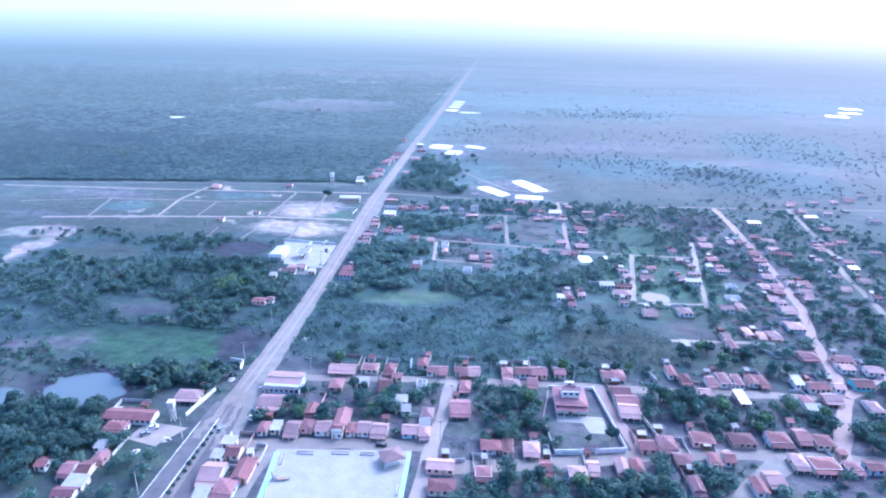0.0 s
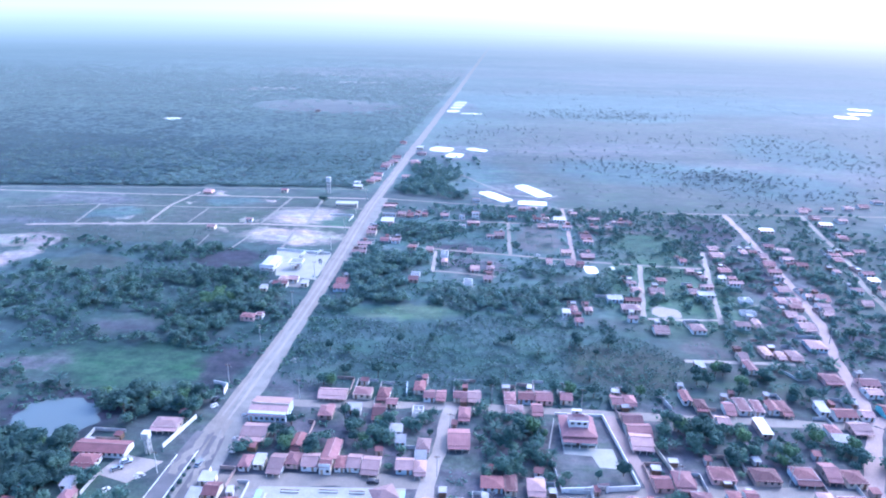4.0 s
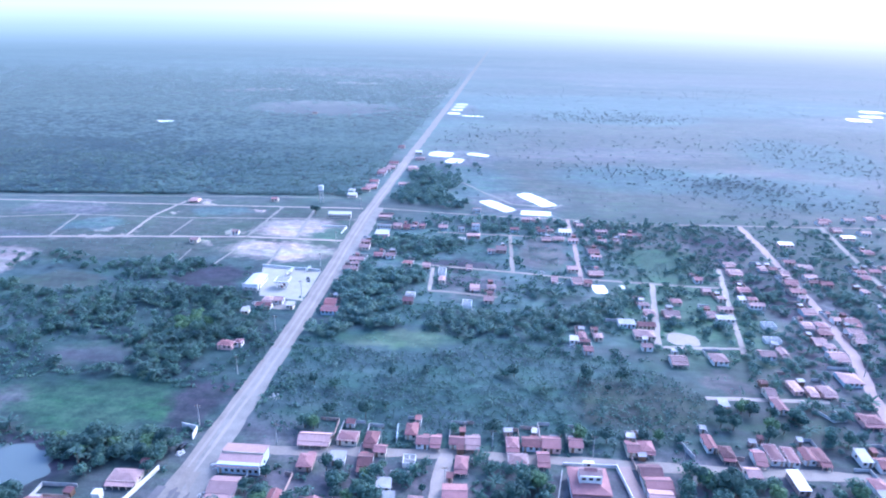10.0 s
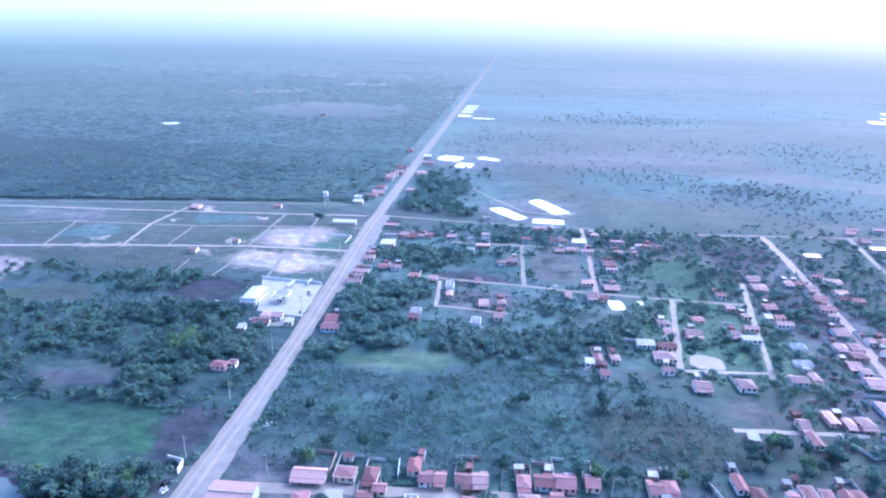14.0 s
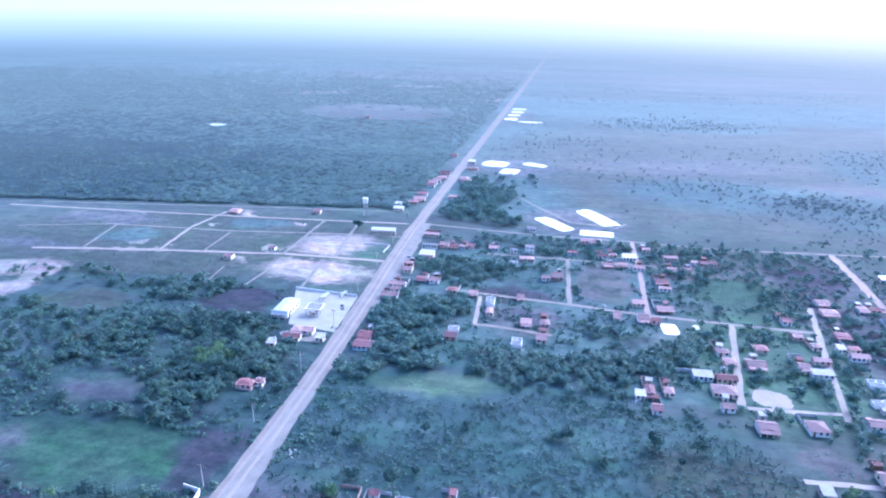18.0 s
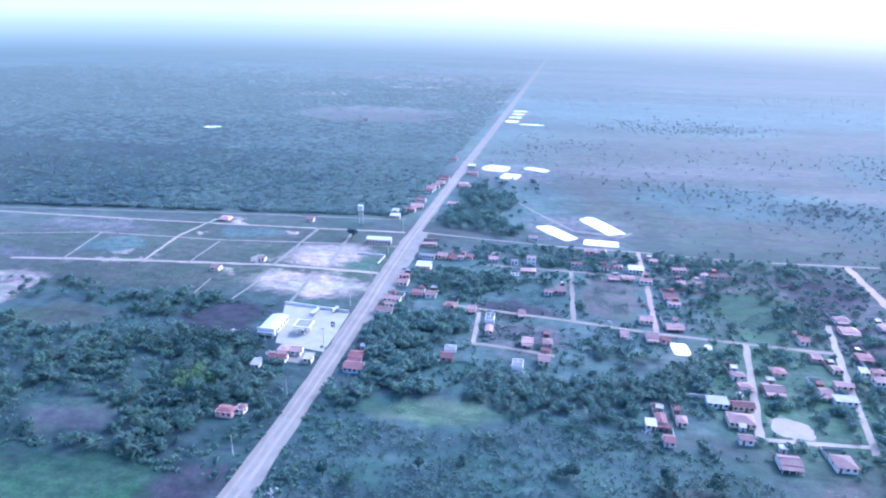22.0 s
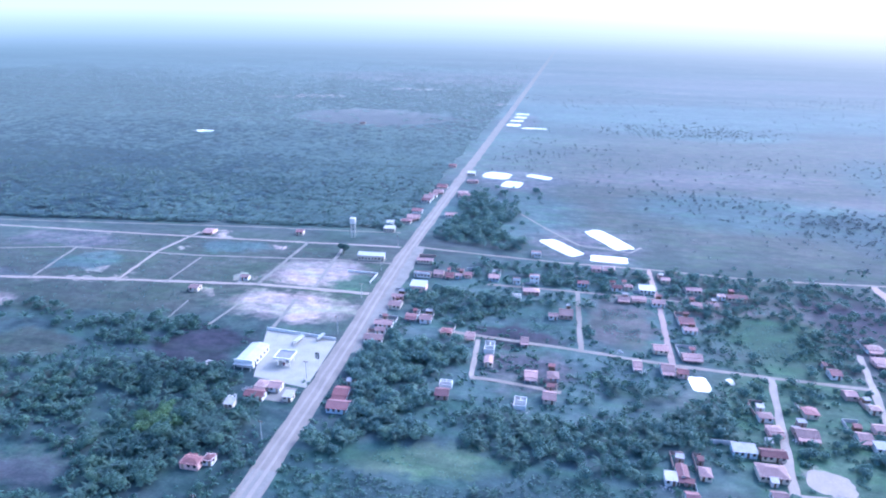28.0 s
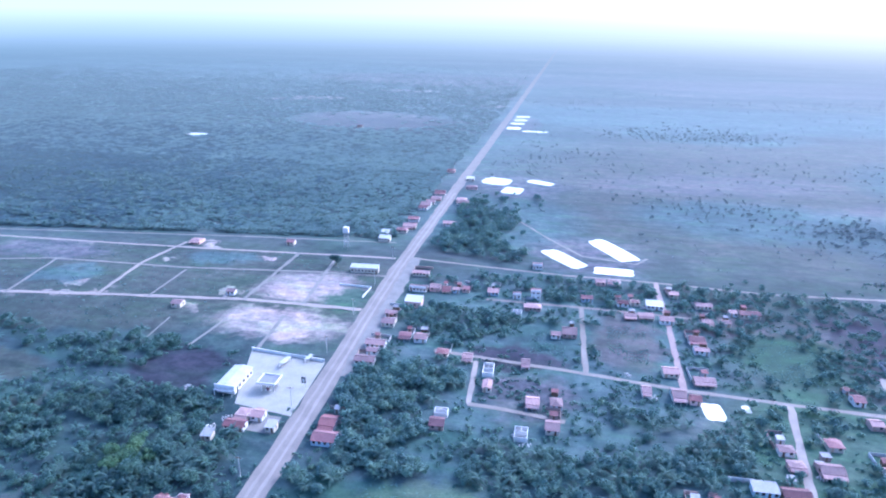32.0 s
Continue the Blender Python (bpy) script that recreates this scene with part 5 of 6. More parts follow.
stands = [("roadside wood", -72, 335, 24, 11, 15, 7.5), ("roadside wood", -76, 372, 20, 34, -8, 6.8), ("roadside wood", -60, 405, 16, 14, 0, 5.4), ("thicket", 12, 347, 52, 17, 6, 5.1), ("thicket", 35, 378, 28, 20, 0, 2.4), ("thicket", -20, 352, 26, 12, 0, 3.6), ("thicket", -60, 455, 26, 22, 0, 3.6), ("thicket", -20, 468, 30, 14, 0, 3.2), ("thicket", 22, 450, 18, 30, 0, 1.0),
          ("thicket", 0, 512, 90, 16, 0, 3.6), ("roadside wood", -74, 580, 26, 26, 0, 4.4), ("roadside wood", -48, 562, 18, 14, 0, 3.8), ("west wood", -135, 328, 16, 24, 0, 4.5), ("west wood", -150, 300, 18, 12, 0, 4.0), ("west wood", -140, 312, 14, 12, 0, 5.0), ("west wood", -117, 303, 6, 16, 0, 3.5), ("west wood", -152, 289, 18, 6, 0, 4.5), ("roadside wood", -86, 385, 9, 40, 3, 6.0), ("roadside wood", -62, 460, 30, 14, 0, 4.2), ("thicket", 60, 365, 30, 16, 0, 2.6), ("thicket", 90, 525, 60, 12, 2, 2.7), ("thicket", 80, 470, 30, 26, 0, 1.2), ("roadside wood", -78, 600, 18, 26, -6, 4.6), ("roadside wood", -70, 640, 24, 30, 10, 4.4), ("roadside wood", -85, 665, 13, 26, 0, 4.0), ("roadside wood", -50, 620, 16, 30, 0, 1.6), ("roadside wood", -60, 690, 30, 40, 0, 0.8), ("roadside wood", -135, 590, 9, 14, 0, 2.4), ("west wood", -175, 335, 56, 34, 12, 4.2), ("west wood", -205, 395, 36, 16, 5, 4.9), ("west wood", -150, 315, 24, 24, 0, 3.5), ("west wood", -245, 330, 44, 40, 0, 2.4), ("west wood", -155, 278, 26, 6, 2, 4.6),
          ("west wood", -270, 310, 60, 60, 0, 1.1), ("west wood", -190, 240, 40, 8, 0, 2.2), ("west wood", -215, 182, 40, 26, 0, 2.7), ("west wood", -285, 395, 40, 14, 0, 2.0), ("village trees", 150, 330, 46, 90, 0, 2.2), ("village trees", 150, 460, 50, 70, 0, 1.3), ("village trees", 100, 375, 34, 50, 0, 0.9), ("village trees", 230, 400, 60, 120, 0, 2.4), ("village trees", 230, 540, 60, 20, 0, 1.2), ("village trees", 120, 290, 40, 30, 0, 1.1), ("yard trees", 215, 270, 50, 60, 0, 2.6), ("yard trees", 190, 190, 60, 40, 0, 1.2),
          ("yard trees", 30, 208, 125, 44, 2, 1.7), ("yard trees", -60, 215, 40, 20, 2, 1.6), ("yard trees", 20, 172, 120, 14, 4, 2.4), ("yard trees", -150, 178, 55, 26, 0, 2.2), ("pond wood", -146, 229, 15, 8, 0, 6.0), ("pond wood", -161, 191, 26, 14, 0, 6.0), ("pond wood", -179, 194, 26, 12, 0, 5.0), ("pond wood", -141, 230, 14, 7, 0, 6.0), ("pond wood", -154, 172, 22, 9, 0, 4.0), ("pond wood", -145, 317, 12, 7, 0, 5.0), ("pond wood", -167, 282, 34, 3, 0, 4.0), ("pond wood", -181, 357, 40, 12, 0, 4.0), ("yard trees", -165, 182, 34, 19, 0, 3.2), ("yard trees", 8, 217, 16, 19, 0, 2.2), ("yard trees", 98, 228, 40, 14, 0, 1.6), ("yard trees", 155, 222, 22, 18, 0, 2.0), ("yard trees", -130, 225, 18, 13, 20, 2.4), ("village trees", 105, 430, 60, 120, 0, 0.9), ("village trees", 20, 505, 110, 30, 0, 0.8)]
for name in ("roadside wood", "thicket", "west wood", "yard trees", "village trees", "pond wood"):
    pts = np.concatenate([scatter(wood_rng, *s[1:], 1.2) for s in stands if s[0] == name])
    some = wood_rng.rand(len(pts)) < (0.9 if name in ("yard trees", "village trees") else 0.76)
    planted(name.replace(" ", "_"), wood_rng, pts[some], MID_TREES, *((0.35, 0.95) if name == "west wood" else (0.35, 0.85) if name == "village trees" else (0.4, 0.95) if name == "thicket" else (0.5, 1.15)), LEAVES[1] if name == "pond wood" else LEAVES[0] if name in ("yard trees", "west wood") else HAZED_LEAVES, "dense dark green " + name + " of broadleaf trees", "trees")
    planted(name.replace(" ", "_") + "_palms", wood_rng, pts[~some], MID_PALMS, 0.6, 1.1, PALM_LEAVES, "feathery palms standing among the " + name, "palms")
# the north-western forest behind a straight edge
far = scatter(wood_rng, -430, 757, 330, 235, 0, 11.0, 1.0, True)
far = far[far[:, 1] > 579 + (far[:, 0] + 118) * 0.145 + 2]
far = far[wood_rng.rand(len(far)) > np.clip((far[:, 1] - 780) / 260, 0, 1)]
far = far[far[:, 0] < -122 - (far[:, 1] - 600) * 0.01 - 6]
west = wood_rng.rand(len(far)) < np.clip((-190 - far[:, 0]) / 280, 0, 0.95)
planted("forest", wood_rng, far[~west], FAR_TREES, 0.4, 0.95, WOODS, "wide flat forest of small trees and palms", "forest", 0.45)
planted("dark_forest", wood_rng, far[west], FAR_TREES, 0.4, 1.0, DARK_WOODS, "forest with darker leaves towards the west", "forest", 0.45)
palms = far[(far[:, 1] < 700) & (wood_rng.rand(len(far)) < 0.09)]
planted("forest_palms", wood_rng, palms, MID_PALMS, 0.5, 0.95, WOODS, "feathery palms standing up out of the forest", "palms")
edge = np.c_[np.linspace(-560, -128, 190) + wood_rng.uniform(-1, 1, 190), 581 + (np.linspace(-560, -128, 190) + 118) * 0.145 + wood_rng.uniform(0, 5, 190)]
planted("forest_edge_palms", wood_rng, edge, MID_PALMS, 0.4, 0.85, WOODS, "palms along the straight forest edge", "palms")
far2 = scatter(wood_rng, -700, 1520, 760, 740, 0, 1.9, 1.0, True)
far2 = far2[far2[:, 0] < -130]
thin = np.clip((far2[:, 1] - 950) / 900, 0, 0.95)
bare = ((far2[:, 0] + 310) / 125) ** 2 + ((far2[:, 1] - 1100) / 80) ** 2 < 1
far2 = far2[(wood_rng.rand(len(far2)) > thin) & (~bare | (wood_rng.rand(len(far2)) < 0.06))]
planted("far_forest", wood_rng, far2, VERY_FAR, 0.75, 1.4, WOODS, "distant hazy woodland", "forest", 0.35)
east = np.concatenate([scatter(wood_rng, x, y, rx, ry, turn, per_are, 1.0) for x, y, rx, ry, turn, per_are in ((119, 718, 60, 22, -6, 1.6), (207, 668, 50, 30, 0, 3.0), (-46, 880, 22, 14, 0, 1.2), (132, 1060, 120, 30, 0, 1.6), (164, 861, 50, 16, 0, 0.8), (100, 715, 60, 42, 0, 0.6), (150, 665, 85, 24, -6, 1.1), (225, 640, 55, 50, 0, 2.4), (330, 840, 60, 95, 0, 1.1), (160, 1090, 110, 60, 0, 0.9), (10, 915, 26, 30, 0, 1.0), (130, 800, 150, 130, 0, 0.07), (300, 610, 60, 26, 6, 1.2), (210, 900, 40, 22, 0, 0.7), (-60, 900, 40, 90, 0, 0.5), (430, 760, 90, 60, 0, 1.2))])
east = east + wood_rng.normal(size=east.shape) * (16, 14)
east = east[free(east, 1.5)]
round_trees = [leaf_cloud(s, 26, 5.6, 4.4, 0.2, 0.8, 6, lift=0.5) for s in (81, 82, 83)]
drift = scatter(wood_rng, 330, 1080, 470, 520, 0, 0.42, 1.0, True)
drift = drift[drift[:, 0] > -96 + (drift[:, 1] - 560) * -0.02]
wave = np.sin(drift[:, 0] / 61 + 2.1 * np.sin(drift[:, 1] / 97)) + np.sin(drift[:, 1] / 43 + 1.6 * np.sin(drift[:, 0] / 120 + 1)) + np.sin((drift[:, 0] + drift[:, 1]) / 17) * 0.5
drift = drift[wave + wood_rng.normal(size=len(drift)) * 0.9 > 0.75]
planted("sparse_bushes", wood_rng, drift, round_trees, 0.2, 0.6, PLAIN_LEAVES, "low bushes, paled as if by haze, scattered over the dry plain", "bushes", 0.7)
planted("plain_trees", wood_rng, east, round_trees, 0.2, 0.66, PLAIN_LEAVES, "scattered trees, paled as if by haze, on the dry plain", "trees", 0.85)
def clustered(rng, pts, size=11.0, keep=0.5):
    """Thin an even spread into uneven clusters."""
    x, y = pts[:, 0] / size, pts[:, 1] / size
    f = np.sin(x + 1.7 * np.sin(y * 0.8)) + np.sin(y * 1.3 + 1.3 * np.sin(x * 0.7 + 2)) + 0.7 * np.sin(2.3 * x - 1.9 * y)
    return pts[f + rng.normal(size=len(pts)) * 0.7 > (0.5 - keep) * 3]


# low scrub
field = np.concatenate([scatter(wood_rng, -10, 282, 92, 44, 4, 16, 0.5), scatter(wood_rng, -55, 295, 45, 34, 0, 14, 0.5)])
field = clustered(wood_rng, field, 7.0, 0.42)
planted("field_scrub", wood_rng, field, BUSHES, 0.2, 0.8, SCRUB, "rough grey-green scrub on the fallow field", "scrub", 0.6)
green = clustered(wood_rng, np.concatenate([scatter(wood_rng, -15, 285, 95, 46, 4, 12, 0.5), scatter(wood_rng, -60, 300, 40, 30, 0, 10, 0.5), scatter(wood_rng, -185, 250, 60, 30, 3, 4, 0.5)]), 8.0, 0.3)
planted("green_shrubs", wood_rng, green, BUSHES, 0.35, 1.0, LEAVES[0], "low green shrubs in drifts over the fallow field", "shrubs", 0.7)
field_palms = scatter(wood_rng, 0, 292, 85, 28, 4, 0.55, 0.8)
planted("field_palms", wood_rng, field_palms, MID_PALMS, 0.35, 0.75, PALM_LEAVES, "short stemless palms scattered over the field", "palms")
more = clustered(wood_rng, np.concatenate([scatter(wood_rng, -190, 310, 110, 100, 0, 16.0, 0.5), scatter(wood_rng, 30, 420, 120, 105, 0, 16.0, 0.5), scatter(wood_rng, 30, 215, 170, 60, 2, 4.0, 0.4), scatter(wood_rng, 190, 380, 90, 190, 0, 5.0, 0.5)]), 9.0, 0.6)
planted("low_bushes", wood_rng, more, BUSHES, 0.25, 1.3, LEAVES[0], "low green bushes on rough ground", "bushes")
rows = [(24, 455, 13, 26, 700), (-14, 446, 12, 17, 420), (95, 455, 24, 32, 900), (-50, 327, 25, 9, 90), (97, 305, 8, 10, 160), (-12, 203, 6, 9, 90)]
weeds = np.concatenate([np.c_[wood_rng.uniform(-1, 1, (n, 2)) * (a, b) * 0.72 + (x, y)] for x, y, a, b, n in rows])
planted("weeds", wood_rng, clustered(wood_rng, weeds, 5.0, 0.55), BUSHES, 0.15, 0.5, HAZED_LEAVES, "low weeds and shoots on the cleared ground", "weeds", 0.6)
turf = np.concatenate([scatter(wood_rng, -10, 282, 95, 46, 4, 26, 0.4), scatter(wood_rng, -172, 256, 44, 18, 3, 8, 0.3), scatter(wood_rng, -255, 475, 150, 60, 4, 3, 0.4)])
planted("grass_tufts", wood_rng, turf, TUFTS, 0.5, 1.2, SCRUB, "tufts of coarse grass", "grass")

# ---- fuel station ----
def thing(name, x, y, yaw, label, category, group=""):
    root = new(name)
    root.matrix_world = pose(x, y, 0, 0, 0, yaw)
    return tagged(root, label, category, group)


def flat_plot(name, corners, z, material, label, category):
    bm = slab(bmesh.new(), [(x, y, z) for x, y in corners], 0.3)
    return tagged(part(name, bm, material, None), label, category, kind="structure")


flat_plot("forecourt", [(-135, 365.5), (-109.5, 362), (-111.5, 404.5), (-149, 407.5)], 0.12, PLAZA, "pale concrete fuel station forecourt beside the highway", "pavement")
shop = thing("station_shop", -142.4, 379.8, 1, "long white fuel station shop with a white metal roof", "shop")
part("wall", boxed(-4, 4, -8.2, 8.2, 0, 3.3), WALLS[0], shop)
part("roof", gable(bmesh.new(), 8, 16.4, 3.4, 0.7, 0.4, "y", 0.15), WHITE_ROOF, shop)
part("front_parapet", boxed(-4.4, 4.4, -9.0, -8.7, 2.8, 4.4), WALLS[0], shop)
part("porch_roof", slab(bmesh.new(), [(-4.2, -10.6, 2.6), (4.2, -10.6, 2.6), (4.2, -9.05, 2.75), (-4.2, -9.05, 2.75)], 0.12), WHITE_ROOF, shop)
for k in range(3):
    part("post", boxed(-3.9 + k * 3.8, -3.7 + k * 3.8, -10.4, -10.2, 0, 2.5), WALLS[0], shop)
for px in (-2.6, 0, 2.6):
    window(shop, px, -8.2, 1.0, 1.3, 1.2)
for py in (-3.5, 0, 3.5, 6.5):
    window(shop, 4, py, 1.0, 1.4, 1.2, 1, "x")
part("door", boxed(3.98, 4.06, -6.4, -5.2, 0, 2.2), GLASS, shop)

canopy = thing("fuel_canopy", -126.2, 379.2, 2, "fuel pump canopy with a white fascia on four columns", "canopy")
part("deck", boxed(-3.7, 3.7, -3.5, 3.5, 4.3, 4.44), FIBRE, canopy, "grey-brown canopy roof sheets")
for b in ((-4.1, 4.1, -3.9, -3.5), (-4.1, 4.1, 3.5, 3.9), (-4.1, -3.7, -3.5, 3.5), (3.7, 4.1, -3.5, 3.5)):
    part("fascia", boxed(*b, 4.0, 4.75), WALLS[0], canopy)
for px in (-2.7, 2.7):
    for py in (-2.4, 2.4):
        part("column", boxed(px - 0.18, px + 0.18, py - 0.18, py + 0.18, 0, 4.3), WALLS[0], canopy)
for k, py in enumerate((-2.4, 2.4)):
    pump = thing("fuel_pump", -126.2, 379.2 + py * 0.8, 2, "white and red fuel dispenser under the canopy", "fuel pump", "pumps under the canopy")
    part("plinth", boxed(-1.2, 1.2, -0.5, 0.5, 0, 0.25), CONCRETE, pump)
    part("cabinet", boxed(-0.45, 0.45, -0.3, 0.3, 0.25, 1.7), TILES[0], pump)
    part("head", boxed(-0.5, 0.5, -0.25, 0.25, 1.7, 2.2), WALLS[0], pump)
for x, y, w, d in ((-128.3, 399.0, 2.2, 7.5), (-119, 404.0, 1.8, 5)):
    shed = thing("tank_cover", x, y, -8, "low narrow white-roofed shelter in the forecourt", "shelter", "shelters in the forecourt")
    part("roof", slab(bmesh.new(), [(-w / 2, -d / 2, 2.4), (w / 2, -d / 2, 2.4), (w / 2, d / 2, 2.4), (-w / 2, d / 2, 2.4)], 0.12), WHITE_ROOF, shed)
    part("back_wall", boxed(-w / 2, -w / 2 + 0.15, -d / 2, d / 2, 0, 2.27), WALLS[0], shed)
    for py in (-d / 2 + 0.2, d / 2 - 0.2):
        part("post", boxed(w / 2 - 0.2, w / 2 - 0.1, py - 0.05, py + 0.05, 0, 2.27), METAL, shed)
sign = thing("price_sign", -112.3, 382.3, 0, "tall dark price sign on two posts", "sign")
for px in (-0.7, 0.7):
    part("post", rod(bmesh.new(), (px, 0, 0), (px, 0, 5.2), 0.07, 0.07), METAL, sign)
part("panel", boxed(-0.9, 0.9, -0.1, 0.1, 2.6, 5.4), GLASS, sign)
for z in (3.0, 3.7, 4.4):
    part("lettering_bar", boxed(-0.6, 0.6, -0.13, -0.1, z, z + 0.3), PAINT, sign)


# ---- walls and fences ----
def wall_run(corners, height, material, label, thick=0.2, gap=None):
    root = new("boundary_wall")
    for (x0, y0), (x1, y1) in zip(corners, corners[1:]):
        ln, a = math.hypot(x1 - x0, y1 - y0), math.degrees(math.atan2(y1 - y0, x1 - x0))
        bm = boxed(0, ln, -thick / 2, thick / 2, 0, height)
        bm.transform(pose(x0, y0, 0, 0, 0, a))
        panel = part("panel", bm, material, root)
        bm = boxed(-0.05, ln + 0.05, -thick / 2 - 0.05, thick / 2 + 0.05, height, height + 0.08)
        bm.transform(pose(x0, y0, 0, 0, 0, a))
        part("coping", bm, material, panel)
        for k in range(1, int(ln / 3.2) + 1):
            bm = boxed(k * 3.2 - 0.14, k * 3.2 + 0.14, -thick / 2 - 0.06, thick / 2 + 0.06, 0, height - 0.02)
            bm.transform(pose(x0, y0, 0, 0, 0, a))
            part("pier", bm, material, panel)
    return tagged(root, label, "wall", "boundary walls")


wall_run([(23, 197.5), (35, 199.3)], 2.0, WALLS[0], "white rendered churchyard wall along the street")
wall_run([(38, 199.8), (49, 202)], 2.0, WALLS[0], "white rendered churchyard wall along the street")
wall_run([(49, 202), (45.5, 222), (41.5, 243)], 1.6, WALLS[0], "low pale churchyard side wall")
wall_run([(23, 242), (41.5, 243)], 1.2, WALLS[0], "low pale wall behind the church")
wall_run([(23, 197.5), (19.5, 218), (22.5, 238)], 1.2, GREY_WALL, "low grey churchyard side wall")
wall_run([(-118.5, 203), (-115, 222)], 1.6, WALLS[0], "white wall beside the highway")
wall_run([(-118.5, 245.5), (-112, 244.3), (-111.3, 239)], 2.2, WALLS[0], "white corner wall beside the burnt plot")
wall_run([(-136, 490.5), (-117, 490.5), (-117.5, 476)], 0.9, WALLS[0], "thin pale wall round a green plot")
wall_run([(126, 290), (131, 282), (136.5, 283.5), (133, 291)], 1.0, WALLS[0], "low white foundation wall of a small plot")
wall_run([(-149, 407.8), (-112, 404.8)], 1.4, WALLS[0], "low white wall behind the forecourt")
wall_run([(57.5, 228), (63, 208)], 1.6, WALLS[1], "cream yard wall beside the lane")
wall_run([(66, 262), (70, 251)], 1.8, GREY_WALL, "grey yard wall by the field")
wall_run([(-38, 256), (-37, 247)], 2.0, WALLS[3], "bluish yard wall by the field")
wall_run([(-96, 193.5), (-93, 181)], 1.6, WALLS[0], "white front wall beside the highway")
wall_run([(-24, 186.5), (-9, 189.2)], 1.6, GREY_WALL, "grey wall of an empty plot")
wall_run([(-36, 229.5), (-26, 230.3)], 1.6, WALLS[0], "white yard wall")
wall_run([(60, 360.5), (51.5, 360)], 1.8, GREY_WALL, "grey yard wall")

# ---- church ----
church = thing("church", 30.5, 230, 3, "cream village church with red tile roof and raised front", "church")
part("nave", boxed(-6, 6, -6, 6, 0, 4.2), WALLS[0], church)
part("roof", hip(bmesh.new(), 12, 12.4, 4.3, 1.9, 0.6), TILES[0], church)
part("clerestory", boxed(-3.6, 3.6, -2.6, 1.6, 4.4, 7.9), WALLS[0], church, "raised white upper storey")
part("upper_roof", gable(bmesh.new(), 7.2, 4.2, 7.95, 0.9, 0.3, "x"), TILES[1], church)
for px in (-2.6, 0, 2.6):
    window(church, px * 0.9, -2.6, 6.5, 1.2, 0.9)
part("belfry", boxed(-1.8, 1.8, 3.2, 4.6, 4.3, 8.6), WALLS[0], church, "small white bell gable")
part("belfry_roof", gable(bmesh.new(), 3.6, 1.4, 8.6, 0.8, 0.25, "x"), TILES[0], church)
window(church, 0, 3.2, 7.5, 1.0, 0.8)
part("porch_roof", slab(bmesh.new(), [(-6.3, -8.6, 2.9), (6.3, -8.6, 2.9), (6.3, -6.05, 3.6), (-6.3, -6.05, 3.6)], 0.14), TILES[0], church)
for k in range(5):
    part("porch_post", boxed(-6.0 + k * 2.95, -5.75 + k * 2.95, -8.4, -8.15, 0, 2.8), WALLS[0], church)
part("door", boxed(-0.9, 0.9, -6.08, -5.98, 0, 2.4), WOOD, church)
for px in (-4.2, -2.5, 2.5, 4.2):
    window(church, px, -6, 1.1, 1.0, 1.3)
flat_plot("church_paving", [(25, 222.2), (43, 223), (44.5, 212), (37, 212), (35, 218), (25, 218)], 0.07, PLAZA, "pale paving in front of the church", "pavement")
gate = thing("gateway", 36.5, 199.4, 9, "small white gateway in the churchyard wall", "gate")
for px in (-1.4, 1.4):
    part("pillar", boxed(px - 0.3, px + 0.3, -0.3, 0.3, 0, 3.0), WALLS[0], gate)
part("lintel", boxed(-1.9, 1.9, -0.35, 0.35, 3.0, 3.4), WALLS[0], gate)
part("cap", gable(bmesh.new(), 3.4, 0.8, 3.4, 0.4, 0.15, "x", 0.08), TILES[1], gate)

# ---- square ----
flat_plot("square", [(-72.5, 134), (-27, 140), (-28.5, 193), (-77, 188)], 0.16, PLAZA, "wide pale paved village square", "pavement")
flat_plot("painted_border", [(-74.6, 163), (-72.6, 163), (-75.2, 186.5), (-77.2, 186.5)], 0.172, CYAN_PAINT, "worn cyan painted edge of the square", "pavement")
flat_plot("painted_edge", [(-29.2, 163), (-27.6, 163), (-28.4, 191.5), (-29.8, 191.5)], 0.172, CYAN_PAINT, "worn cyan painted edge of the square", "pavement")
kiosk = thing("kiosk", -34.6, 186.3, 28, "open kiosk with a broad pale tiled hip roof", "kiosk")
part("roof", hip(bmesh.new(), 7.4, 6.6, 3.2, 1.7, 0.4), TILES[1], kiosk)
part("fascia", boxed(-4.0, 4.0, -3.6, -3.45, 2.7, 3.05), WALLS[0], kiosk)
part("counter", boxed(-2.6, 2.6, -2.2, 2.2, 0.16, 1.2), WALLS[0], kiosk)
part("core", boxed(-1.4, 1.4, -1.2, 1.2, 1.2, 3.0), WALLS[1], kiosk)
for px in (-3.4, 3.4):
    for py in (-3.0, 3.0):
        part("post", boxed(px - 0.12, px + 0.12, py - 0.12, py + 0.12, 0.16, 3.1), WALLS[0], kiosk)


def planter(x, y, yaw, ln):
    root = thing("planter_bench", x, y, yaw, "long low brick planter bench on the square", "bench", "benches round the square")
    part("seat", boxed(-ln / 2, ln / 2, -0.35, 0.35, 0.5, 0.62), CONCRETE, root)
    part("base", boxed(-ln / 2 + 0.1, ln / 2 - 0.1, -0.25, 0.25, 0.16, 0.5), WALLS[4], root)
    part("backrest", boxed(-ln / 2, ln / 2, 0.28, 0.38, 0.62, 1.0), PAINTED_WOOD, root)


